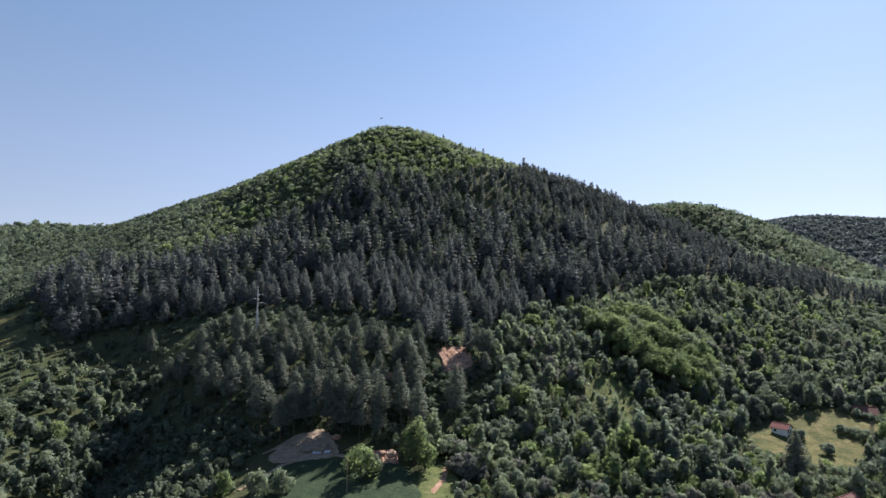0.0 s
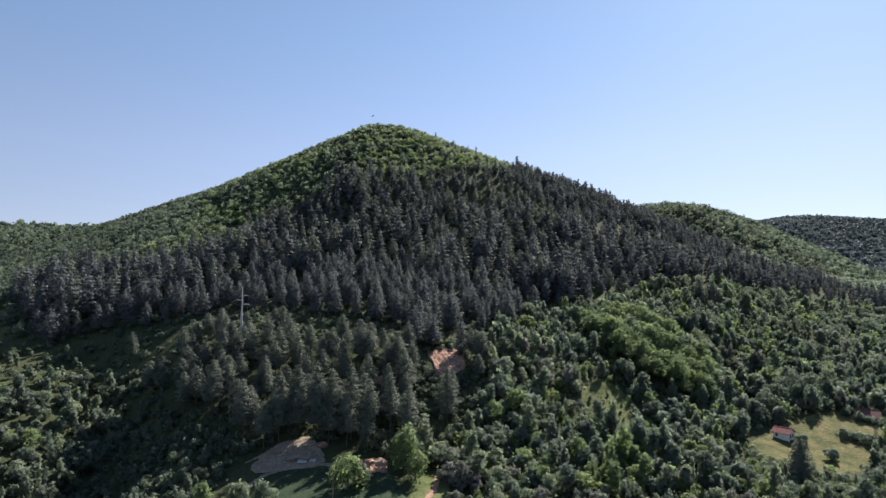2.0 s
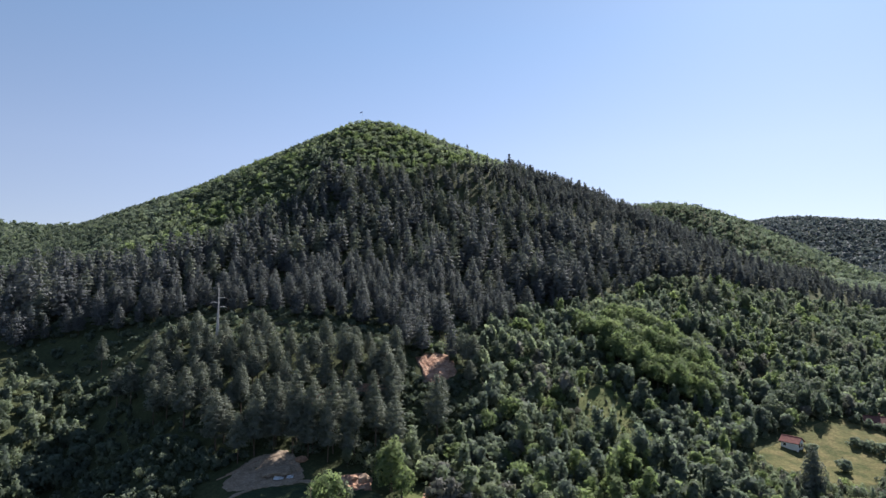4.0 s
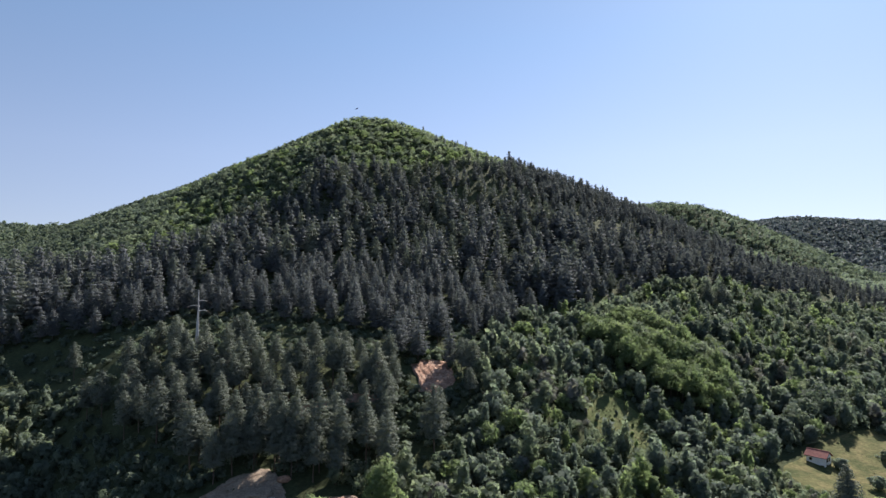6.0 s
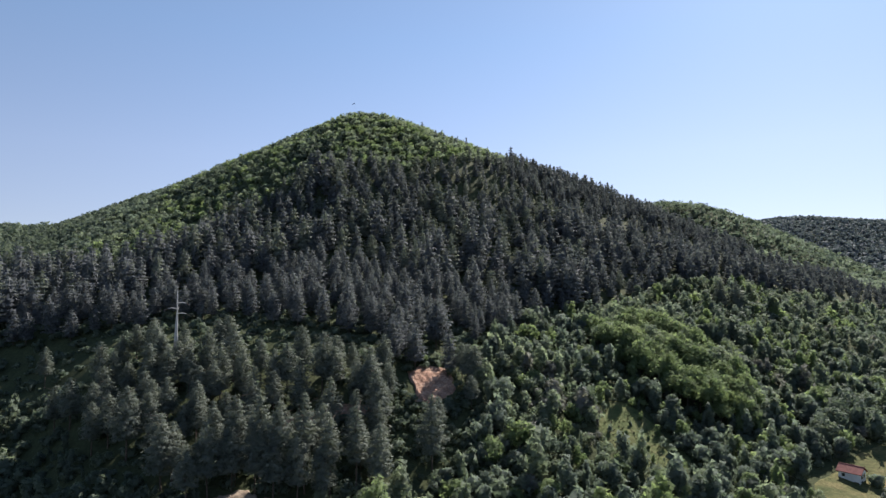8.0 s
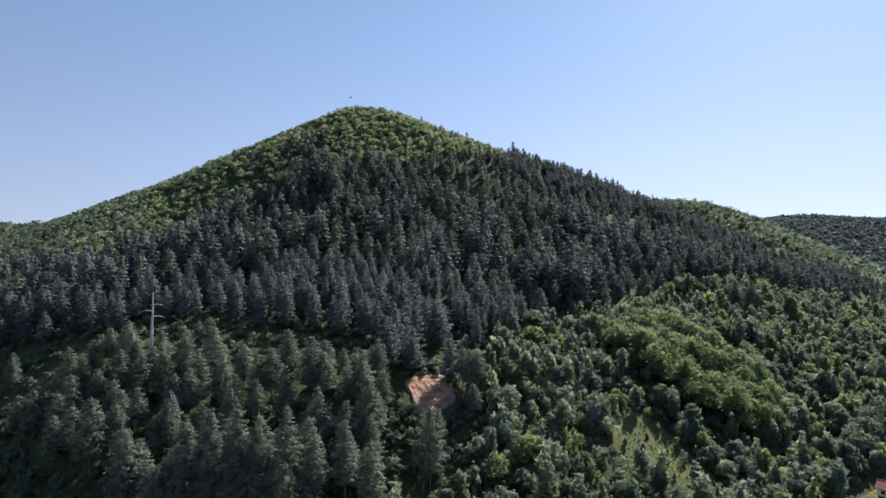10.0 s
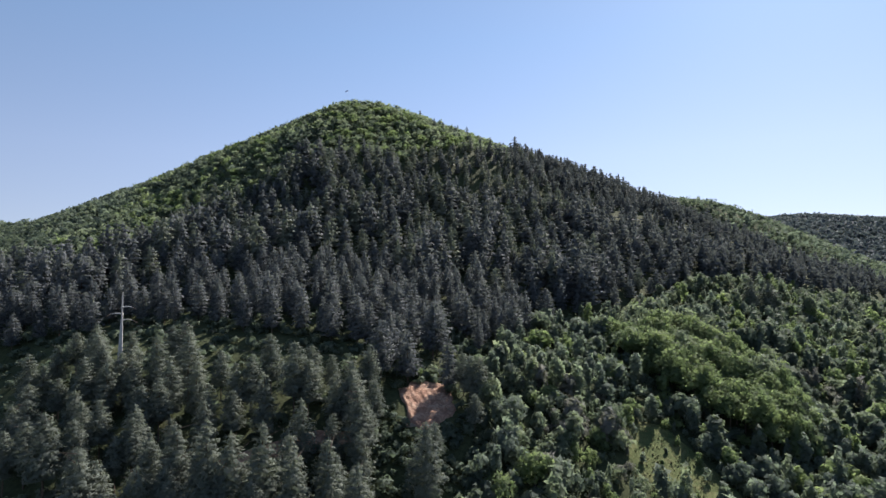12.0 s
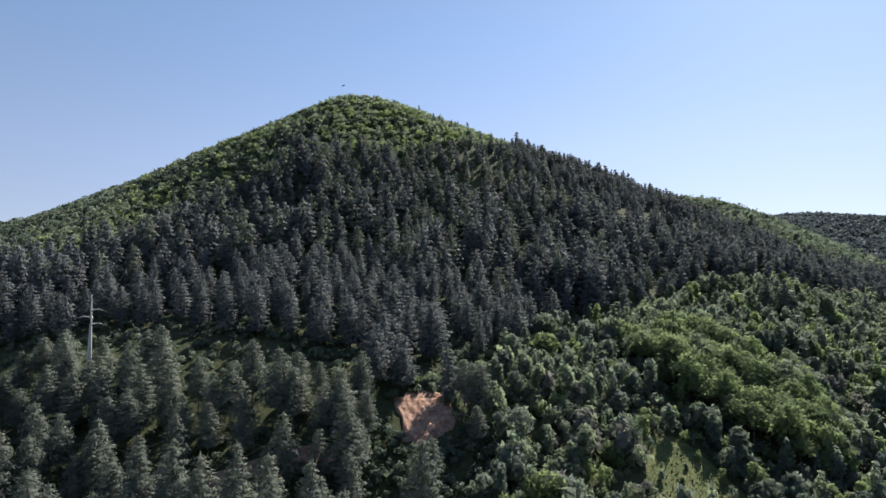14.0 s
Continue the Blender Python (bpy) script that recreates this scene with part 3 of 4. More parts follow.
ok &= ~((bx < -130) | ((bx < -95) & (by > 236))) | (rng.uniform(size=bx.shape) < np.where(by > 238, 0.32, 0.6))
bx, by = bx[ok], by[ok]
pick = np.zeros(len(bx), bool)
pick[np.argsort(by + 0.1 * np.abs(bx - 60) + np.where(bx < -20, 200, 0))[:290]] = True
bushes = []
for k, leaf in enumerate((LEAF_DARK, LEAF_MID, LEAF_MID, LEAF_BRIGHT, LEAF_DARK, LEAF_MID, LEAF_GREY)):
    h = (5.6, 6.9, 4.9, 6.2, 7.2, 5.2, 6.0)[k]
    bushes.append(tree_thing("broadleaf_tree", leafy_crown(rng, h, (2.4, 1.7, 2.7, 2.1, 1.6, 2.5, 2.0)[k], 1050, 0.48, 12, 0.0, 0.0, (0.16, 0.26, 0.2, 0.24, 0.28, 0.18, 0.24)[k]), trunk_shape(rng, h * 0.7, 0.13, 2), leaf,
                             "small leafy broadleaved tree in the valley thicket", "tree", "thicket trees"))
size_ = sizes(len(bx), rng)
size_ = np.where(bx < -45, np.clip(size_ * 0.8, 0.35, 0.85), size_)
size_ = np.where((bx < -110) & (bx > -168) & (by < 262), np.clip(size_ * 1.4, 0.6, 1.2), size_)
size_ = np.where((bx > 98) & (bx < 136) & (by > 184) & (by < 226), np.clip(size_ * 0.7, 0.28, 0.55), size_)
for n_, i_ in enumerate(np.nonzero(pick)[0]):
    m_ = stand(bx[i_], by[i_], size_[i_], rng.uniform(0, 6.28), rng.uniform(0.9, 1.25))
    if n_ < len(bushes):
        bushes[n_].matrix_basis = m_
    else:
        copy_thing(bushes[n_ % len(bushes)], m_)
rest = ~pick
big = rest & (size_ > 1.0)
small = rest & ~big
wood("thicket", uneven(rng, 6.0, 2.5, 270, 0.88), bx[big], by[big], size_[big], rng, LEAVES, upland(bx[big], by[big], rng),
     "thicket of mixed leafy bushes and small trees", "thicket")
close = small & (by < 258) & (bx > -20)
apart = small & ~close
for chosen, leaves_, leaf_ in ((close, 290, 0.68), (apart, 130, 1.05)):
    wood("undergrowth", uneven(rng, 5.3, 2.6, leaves_, leaf_), bx[chosen], by[chosen], size_[chosen], rng, LEAVES, upland(bx[chosen], by[chosen], rng),
         "low green bushes between the trees", "bushes")
gx_, gy_ = scatter(rng, 60, 130, 245, 320, 4.0)
ok = inside(gx_, gy_, BRIGHT)
gx_, gy_ = gx_[ok], gy_[ok]
wood("locust_grove", [shape(leafy_crown(rng, 11.0, 4.3, 950, 0.75, 16, 0.12, 0.45), trunk_shape(rng, 9, 0.2, 2)) for _ in range(6)], gx_, gy_, rng.uniform(0.75, 1.15, len(gx_)), rng, LEAVES,
     np.where(rng.uniform(size=gx_.shape) < 0.85, 2, 1), "bright green grove of locust trees", "tree grove")

# undergrowth below the pines
ux, uy = scatter(rng, -192, 30, 200, 322, 2.9)
ok = (inside(ux, uy, PINE_PLAN) & (rng.uniform(size=ux.shape) < 0.4)) | inside(ux, uy, CORRIDOR) | inside(ux, uy, SPUR_END) | inside(ux, uy, QUARRY_FRONT)
for plan in OPEN + (FOREST_SOIL,):
    ok &= ~inside(ux, uy, plan)
ok &= ~(inside(ux, uy, CORRIDOR) | inside(ux, uy, SPUR_END)) | (rng.uniform(size=ux.shape) < 0.3)
ux, uy = ux[ok], uy[ok]
below = inside(ux, uy, QUARRY_FRONT) | ((uy < 240) & (ux > -60))
# Nearly all dark leaves: the shade below the pines put into their colour.
for chosen, leaves_, leaf_ in ((below, 150, 0.6), (~below, 60, 0.95)):
    wood("undergrowth", [shape(leafy_crown(rng, 2.6, 1.9, leaves_, leaf_, 6, 0.0)) for _ in range(5)], ux[chosen], uy[chosen], rng.uniform(0.5, 1.3, chosen.sum()), rng, LEAVES,
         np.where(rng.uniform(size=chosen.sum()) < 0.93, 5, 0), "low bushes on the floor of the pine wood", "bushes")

# the flanks and the summit
fx, fy = scatter(rng, -430, 60, 330, 860, 5.0)
fx2, fy2 = scatter(rng, 60, 560, 330, 860, 6.8)
lower = (fx2 < 380) & (fy2 < 460)
fx2, fy2 = fx2[~lower], fy2[~lower]
fx3, fy3 = scatter(rng, 60, 380, 330, 460, 4.1)
fx, fy = np.concatenate([fx, fx2]), np.concatenate([fy, fy2])
ok = free(fx, fy) & (fy < SUMMIT[1] + 14 + np.abs(fx - SUMMIT[0]) * np.where(fx < SUMMIT[0], 0.5, 0.6))
ok &= ~((fx > 60) & (fx < 260) & (fy > 605))
fx, fy = fx[ok], fy[ok]
ch = leaf_choice(fx, fy, rng)
ch = np.where((ch == 0) & (rng.uniform(size=ch.shape) < np.where(fx < 60, 0.8, 0.12)), 1, ch)
ch = np.where((ch == 1) & (fx < 60) & (rng.uniform(size=ch.shape) < 0.3), 2, ch)
# Darker leaves towards the left: shade of the far flank put into colour.
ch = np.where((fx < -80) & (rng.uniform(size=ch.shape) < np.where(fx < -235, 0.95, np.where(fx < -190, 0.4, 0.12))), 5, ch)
shady = np.sin(fx / 13 + 2.1 * np.sin(fy / 19)) + np.sin(fy / 11 + 1.4 * np.sin(fx / 23)) + rng.normal(0, 0.35, fx.shape)
ch = np.where((np.abs(fx + 40) < 120) & (fy > 480) & (rng.uniform(size=ch.shape) < 0.7), np.where(rng.uniform(size=ch.shape) < 0.35, 2, 1), ch)
ch = np.where((fx < -200) & ((ch == 2) | (ch == 1)) & (rng.uniform(size=ch.shape) < 0.7), 0, ch)
ch = np.where((fx > 200) & (rng.uniform(size=ch.shape) < 0.6), np.where(fy > 520, 0, 1), ch)
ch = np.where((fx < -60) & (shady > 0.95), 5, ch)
near_side = fx < 60
for part_, tris_, leaf_, label_ in ((near_side, 84, 1.35, "broadleaved wood over the summit and flank"), ((~near_side) & (fy < 700), 80, 1.5, "broadleaved wood on the farther flank")):
    wood("broadleaf_wood", uneven(rng, 5.0, 3.7, tris_, leaf_, 0.25), fx[part_], fy[part_], np.clip(sizes(part_.sum(), rng) * 1.25, 0.5, 1.05), rng, LEAVES,
         np.where(ch == 3, 1, ch)[part_], label_, "broadleaf wood")
ok = free(fx3, fy3) & (fx3 < 0.82 * fy3)
fx3, fy3 = fx3[ok], fy3[ok]
wood("thicket", uneven(rng, 5.4, 2.8, 150, 1.0), fx3, fy3, sizes(len(fx3), rng), rng, LEAVES, upland(fx3, fy3 - 20, rng),
     "thicket of mixed leafy trees below the pine wood", "thicket")
sx_, sy_ = scatter(rng, -8, 100, 532, 585, 9.0)
ok = rng.uniform(size=sx_.shape) < 0.55
sx_, sy_ = sx_[ok], sy_[ok]
wood("spruce_stand", [shape(conifer_crown(rng, 10.0, 2.9, 7, 5, 5, 1.3, 0.03, 0.75)) for _ in range(5)], sx_, sy_, rng.uniform(0.5, 0.9, len(sx_)), rng, (HAZE_SPRUCE, BARK), np.zeros(len(sx_), int),
     "scattered pointed spruces along the ridge", "spruce trees")
hx, hy = scatter(rng, -1000, -330, 560, 1150, 10.0)
hx2, hy2 = scatter(rng, 250, 820, 640, 1200, 9.0)
hx, hy = np.concatenate([hx, hx2]), np.concatenate([hy, hy2])
ok = (hx > 555) | (hy > 860) | (hx < -430)
hx, hy = hx[ok], hy[ok]
# Darker leaves again: shade of the backlit hills put into colour.
wood("distant_wood", [shape(leafy_crown(rng, 8.0, 5.4, 22, 3.2, 7, 0.0)) for _ in range(8)], hx, hy, np.clip(np.exp(rng.normal(-0.1, 0.25, len(hx))), 0.5, 1.5), rng, LEAVES,
     np.where((hx > 0) & (rng.uniform(size=hx.shape) < 0.3), 0, 5), "broadleaved wood on the neighbouring hills", "distant wood")
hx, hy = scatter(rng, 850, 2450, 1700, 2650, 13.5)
wood("distant_wood", [shape(leafy_crown(rng, 11, 10, 18, 7.4, 6, 0.0)) for _ in range(6)], hx, hy, rng.uniform(0.6, 1.35, len(hx)), rng, (FAR_WOOD_HAZE, BARK), np.zeros(len(hx), int),
     "dark wood on the far ridge, blue haze put into its colour", "distant wood")


# ---- single things ----
def part(name, bm, mat, parent, label=""):
    """One mesh under a thing or a part."""
    me = bpy.data.meshes.new(name)
    bm.to_mesh(me)
    bm.free()
    me.materials.append(mat)
    ob = new(name, me)
    ob.parent = parent
    return tagged(ob, label)


def box(bm, x0, x1, y0, y1, z0, z1):
    g = bmesh.ops.create_cube(bm, size=1)["verts"]
    bmesh.ops.transform(bm, matrix=Matrix.Translation(((x0 + x1) / 2, (y0 + y1) / 2, (z0 + z1) / 2)) @ Matrix.Diagonal((x1 - x0, y1 - y0, z1 - z0, 1)), verts=g)
    return g


def rod(bm, a, b, ra, rb, sides=10):
    """A tapered rod from a to b."""
    a, b = Vector(a), Vector(b)
    g = bmesh.ops.create_cone(bm, cap_ends=True, segments=sides, radius1=ra, radius2=rb, depth=(b - a).length)["verts"]
    m = Matrix.Translation((a + b) / 2) @ (b - a).to_track_quat("Z", "Y").to_matrix().to_4x4()
    bmesh.ops.transform(bm, matrix=m, verts=g)


def ground_z(x, y):
    return float(height(np.array([x]), np.array([y]))[0])


def plain(name, stops, scale, rough=0.85, bump=0.0, metal=0.0):
    m, n, l, b = material(name, rough, 0.3, metal)
    f = noise_node(n, l, scale, 5.0, 0.6)
    l.new(ramp(n, l, f, stops), b.inputs["Base Color"])
    if bump:
        bumped(n, l, b, f, 0.5, bump)
    return m


CONCRETE = plain("concrete", [(0.3, (0.36, 0.35, 0.34)), (0.7, (0.5, 0.49, 0.47))], 3.0, 0.85, 0.01)
STEEL = plain("galvanised_steel", [(0.3, (0.35, 0.36, 0.37)), (0.7, (0.5, 0.5, 0.5))], 4.0, 0.5, 0.0, 0.6)
CERAMIC = plain("ceramic", [(0.3, (0.1, 0.07, 0.06)), (0.7, (0.16, 0.12, 0.1))], 4.0, 0.3)
CABLE = plain("cable", [(0.3, (0.05, 0.05, 0.055)), (0.7, (0.09, 0.09, 0.09))], 4.0, 0.5, 0.0, 0.5)
RENDER = plain("whitewash", [(0.3, (0.66, 0.66, 0.64)), (0.7, (0.8, 0.8, 0.78))], 0.8, 0.9, 0.01)
DARK_WOOD = plain("dark_wood", [(0.3, (0.04, 0.03, 0.025)), (0.7, (0.08, 0.06, 0.045))], 3.0, 0.8)
CLOTH = plain("flag_cloth", [(0.3, (0.03, 0.04, 0.09)), (0.7, (0.06, 0.08, 0.16))], 2.0, 0.8)
SHEET = plain("white_sheet", [(0.3, (0.62, 0.68, 0.74)), (0.7, (0.78, 0.8, 0.82))], 1.5, 0.6, 0.03)
LOG_WOOD = plain("weathered_wood", [(0.3, (0.16, 0.11, 0.08)), (0.7, (0.3, 0.23, 0.17))], 3.0, 0.9, 0.02)
ROCK = plain("sandstone", [(0.3, (0.26, 0.18, 0.13)), (0.55, (0.36, 0.26, 0.19)), (0.75, (0.44, 0.34, 0.26))], 1.2, 0.95, 0.08)
m_, n_, l_, b_ = material("window_glass", 0.08, 0.5)
b_.inputs["Base Color"].default_value = (0.02, 0.025, 0.03, 1)
GLASS = m_


def tile_material(name, a, c):
    """Clay roof tiles: rows and columns with weathering."""
    m, n, l, b = material(name, 0.85, 0.2)
    co = n.new("ShaderNodeTexCoord")
    w = n.new("ShaderNodeTexWave")
    w.inputs["Scale"].default_value, w.inputs["Distortion"].default_value = 1.6, 0.6
    l.new(co.outputs["Object"], w.inputs["Vector"])
    base = ramp(n, l, noise_node(n, l, 0.9, 6.0, 0.65), [(0.3, a), (0.7, c)])
    row = ramp(n, l, w.outputs["Fac"], [(0.0, (0.75, 0.75, 0.75)), (0.6, (1.1, 1.1, 1.1))])
    l.new(mixed(n, l, 1.0, base, row, "MULTIPLY"), b.inputs["Base Color"])
    bumped(n, l, b, w.outputs["Fac"], 0.6, 0.05)
    return m


TILES = tile_material("clay_tiles", (0.2, 0.075, 0.066), (0.3, 0.125, 0.105))
OLD_TILES = tile_material("old_clay_tiles", (0.12, 0.055, 0.05), (0.2, 0.095, 0.08))


def roof_slab(bm, length, half, rise, eave_z, over, thick, side):
    """One pitched slope along x; side is -1 or 1."""
    x0, x1 = -length / 2 - over, length / 2 + over
    k = rise / half
    ys, zs = side * (half + over), eave_z - k * over
    vs = []
    for x in (x0, x1):
        for y, z in ((0, eave_z + rise), (ys, zs)):
            vs += [bm.verts.new((x, y, z)), bm.verts.new((x, y, z + thick))]
    for f in ((0, 1, 3, 2), (4, 6, 7, 5), (1, 5, 7, 3), (0, 2, 6, 4), (2, 3, 7, 6), (0, 4, 5, 1)):
        bm.faces.new([vs[i] for i in f])
    bmesh.ops.recalc_face_normals(bm, faces=bm.faces)


def house(name, x, y, z, yaw, length, width, wall, rise, tiles, label, windows=(), chimney=None, deep=3.0):
    """A gabled house; its long side lies along its own x. windows: (face, along, sill, wide, high)."""
    root = new(name)
    bm = bmesh.new()
    hl, hw = length / 2, width / 2
    prof = [(-hw, -deep), (hw, -deep), (hw, wall), (0, wall + rise), (-hw, wall)]
    a = [bm.verts.new((-hl, p, q)) for p, q in prof]
    c = [bm.verts.new((hl, p, q)) for p, q in prof]
    bm.faces.new(a), bm.faces.new(c)
    for i in range(5):
        j = (i + 1) % 5
        bm.faces.new((a[i], a[j], c[j], c[i]))
    bmesh.ops.recalc_face_normals(bm, faces=bm.faces)
    part("wall", bm, RENDER, root, "whitewashed masonry wall")
    for side in (-1, 1):
        bm = bmesh.new()
        roof_slab(bm, length, hw, rise, wall + 0.02, 0.55, 0.16, side)
        part("roof", bm, tiles, root, "red clay tile roof slope")
    bm = bmesh.new()
    rod(bm, (-hl - 0.55, 0, wall + rise + 0.16), (hl + 0.55, 0, wall + rise + 0.16), 0.13, 0.13, 8)
    part("ridge_cap", bm, tiles, root)
    for face, along, sill, wide, high in windows:
        kind = "door" if sill <= 0.05 else "window"
        frame_bm, pane_bm = bmesh.new(), bmesh.new()
        if face == "front":
            box(frame_bm, along - wide / 2 - 0.09, along + wide / 2 + 0.09, -hw - 0.06, -hw + 0.04, sill - 0.09, sill + high + 0.09)
            box(pane_bm, along - wide / 2, along + wide / 2, -hw - 0.08, -hw - 0.03, sill, sill + high)
        else:
            box(frame_bm, hl - 0.04, hl + 0.06, along - wide / 2 - 0.09, along + wide / 2 + 0.09, sill - 0.09, sill + high + 0.09)
            box(pane_bm, hl + 0.03, hl + 0.08, along - wide / 2, along + wide / 2, sill, sill + high)
        fr = part(kind, frame_bm, DARK_WOOD, root, "dark wooden " + kind)
        part("pane" if kind == "window" else "door_leaf", pane_bm, GLASS if kind == "window" else DARK_WOOD, fr)
    if chimney:
        bm = bmesh.new()
        box(bm, chimney - 0.3, chimney + 0.3, -0.3, 0.3, wall + rise * 0.6, wall + rise + 1.2)
        box(bm, chimney - 0.38, chimney + 0.38, -0.38, 0.38, wall + rise + 1.2, wall + rise + 1.32)
        part("chimney", bm, OLD_TILES, root, "brick chimney")
    root.matrix_basis = pose(x, y, z, 0, 0, yaw)
    return tagged(root, label, "house")


house("house", 130.2, 230.2, 18.8, -54, 5.6, 4.6, 4.0, 1.4, TILES, "small white house with red tile roof on the meadow",
      (("front", 1.9, -0.6, 0.9, 1.9), ("front", -1.5, 2.5, 0.7, 0.7), ("gable", -0.9, 2.4, 1.0, 1.1), ("gable", 0.9, 2.4, 1.0, 1.1), ("gable", -0.9, -0.4, 1.0, 1.9)))
house("house", 176.0, 250.0, ground_z(176, 250) - 1.6, -25, 8.0, 7.0, 2.8, 2.2, OLD_TILES, "house with weathered red roof behind garden trees", (("front", -2.0, 1.0, 1.1, 1.2), ("front", 2.0, 1.0, 1.1, 1.2)), 1.0)
house("house", 115.5, 173.0, ground_z(115.5, 173) - 1.6, 30, 8.0, 7.4, 3.3, 2.4, OLD_TILES, "house with dark red tile roof among trees", (("front", 0.0, 1.0, 1.1, 1.2),))


def power_pole(x, y, top):
    """A concrete A-pole with three steel arms and hanging insulators."""
    root = new("power_pole")
    base = ground_z(x, y) - 0.5
    root.matrix_basis = pose(x, y, base)
    h = top - base
    bm = bmesh.new()
    rod(bm, (0, 0, 0), (0, 0, h), 0.42, 0.16, 12)
    part("shaft", bm, CONCRETE, root, "tapered pale concrete shaft")
    bm = bmesh.new()
    rod(bm, (-1.1, -0.2, 0), (-0.1, 0, h - 7.2), 0.36, 0.24, 12)
    part("leg", bm, CONCRETE, root, "leaning concrete leg")
    for dz, side, reach in ((3.9, 1, 2.9), (5.7, -1, 3.2), (7.4, 1, 3.1)):
        bm = bmesh.new()
        z = h - dz
        rod(bm, (0, 0, z), (side * reach * 0.6, 0, z + 0.25), 0.2, 0.14, 8)
        rod(bm, (side * reach * 0.58, 0, z + 0.25), (side * reach, 0, z - 0.1), 0.14, 0.07, 8)
        box(bm, -0.28, 0.28, -0.28, 0.28, z - 0.22, z + 0.22)
        arm = part("arm", bm, CONCRETE, root, "concrete arm")
        bm = bmesh.new()
        for k in range(6):
            p = Vector((side * (reach + 0.18 * k), 0, z - 0.1 - 0.1 * k))
            rod(bm, p, p + Vector((side * 0.1, 0, -0.05)), 0.1, 0.1, 8)
        rod(bm, (side * reach, 0, z - 0.1), (side * (reach + 1.1), 0, z - 0.7), 0.03, 0.03, 6)
        part("insulator", bm, CERAMIC, arm, "ribbed brown insulator")
    return tagged(root, "concrete power pole with three arms in the pines", "power pole")


POLE = (-78.3, 250.7, 76.7)
power_pole(*POLE)


def wire(a, b, sag):
    """A slack cable."""
    cu = bpy.data.curves.new("power_cable", "CURVE")
    cu.dimensions, cu.bevel_depth, cu.bevel_resolution = "3D", 0.022, 1
    sp = cu.splines.new("POLY")
    n = 24
    sp.points.add(n)
    for i in range(n + 1):
        u = i / n
        p = Vector(a).lerp(Vector(b), u)
        sp.points[i].co = (p.x, p.y, p.z - sag * 4 * u * (1 - u), 1)
    cu.materials.append(CABLE)
    return tagged(new("power_cable", cu), "thin slack cable hung from the concrete pole", "cable", "power cables")


for dx, dz in ((4.0, 4.6), (4.2, 8.1), (-4.3, 6.4)):
    s = (POLE[0] + dx, POLE[1], POLE[2] - dz)
    wire(s, (14 + dx, 262 - dx, 58 - dz), 3.0)
    wire(s, (-250 + dx, 300 - dx, 78 - dz), 4.0)


def flagpole(x, y, top):
    root = new("flagpole")
    z = ground_z(x, y) - 0.3
    root.matrix_basis = pose(x, y, z)
    h = top - z
    bm = bmesh.new()
    rod(bm, (0, 0, 0), (0, 0, h), 0.03, 0.02, 8)
    part("pole", bm, STEEL, root, "thin steel pole")
    bm = bmesh.new()
    cols, rows = 10, 5
    grid = [[bm.verts.new((-0.04 - 2.3 * i / cols, 0.3 * math.sin(i * 0.9) * i / cols, h - 0.15 - 0.8 * j / rows - 0.9 * (i / cols) ** 1.5)) for j in range(rows + 1)] for i in range(cols + 1)]
    for i in range(cols):
        for j in range(rows):
            bm.faces.new((grid[i][j], grid[i + 1][j], grid[i + 1][j + 1], grid[i][j + 1]))
    bmesh.ops.solidify(bm, geom=bm.faces[:], thickness=0.02)
    part("flag", bm, CLOTH, root, "dark blue waving flag")
    return tagged(root, "flagpole with dark flag on the wooded summit", "flagpole")


flagpole(-58.0, 562.0, 234.4)


RUSTY = plain("weathered_steel", [(0.3, (0.13, 0.12, 0.11)), (0.7, (0.2, 0.18, 0.165))], 3.0, 0.8)


def lattice_mast(x, y, h):
    """A slim steel lattice mast, weathered brown-grey."""
    root = new("lattice_mast")
    root.matrix_basis = pose(x, y, ground_z(x, y) - 0.2, 0, 0, 20)
    w0, w1 = 0.85, 0.3
    corner = ((-1, -1), (1, -1), (1, 1), (-1, 1))
    for cx, cy in corner:
        bm = bmesh.new()
        rod(bm, (cx * w0, cy * w0, 0), (cx * w1, cy * w1, h), 0.06, 0.04, 6)
        part("leg", bm, RUSTY, root)
    levels = 7
    for k in range(levels):
        bm = bmesh.new()
        za, zb = h * k / levels, h * (k + 1) / levels
        wa, wb = w0 + (w1 - w0) * k / levels, w0 + (w1 - w0) * (k + 1) / levels
        for i in range(4):
            (ax, ay), (cx, cy) = corner[i], corner[(i + 1) % 4]
            rod(bm, (ax * wa, ay * wa, za), (cx * wb, cy * wb, zb), 0.04, 0.04, 5)
            rod(bm, (cx * wa, cy * wa, za), (ax * wb, ay * wb, zb), 0.04, 0.04, 5)
        part("bracing", bm, RUSTY, root)
    return tagged(root, "slim brown-grey steel lattice mast at the meadow's edge", "mast")


lattice_mast(158.5, 221.5, 9.5)


def wooden_pole(x, y, h):
    """A slim weathered pole with a short crosspiece and two small insulators."""
    root = new("wooden_pole")
    root.matrix_basis = pose(x, y, ground_z(x, y) - 0.4, 0, 0, 15)
    bm = bmesh.new()
    rod(bm, (0, 0, 0), (0, 0, h), 0.15, 0.1, 10)
    part("shaft", bm, LOG_WOOD, root)
    bm = bmesh.new()
    box(bm, -0.6, 0.6, -0.06, 0.06, h - 0.55, h - 0.43)
    part("crosspiece", bm, LOG_WOOD, root)
    for side in (-0.5, 0.5):
        bm = bmesh.new()
        rod(bm, (side, 0, h - 0.43), (side, 0, h - 0.2), 0.05, 0.03, 8)
        part("insulator", bm, CERAMIC, root, "small brown insulator")
    return tagged(root, "slim weathered wooden pole on the shaded lawn", "pole")


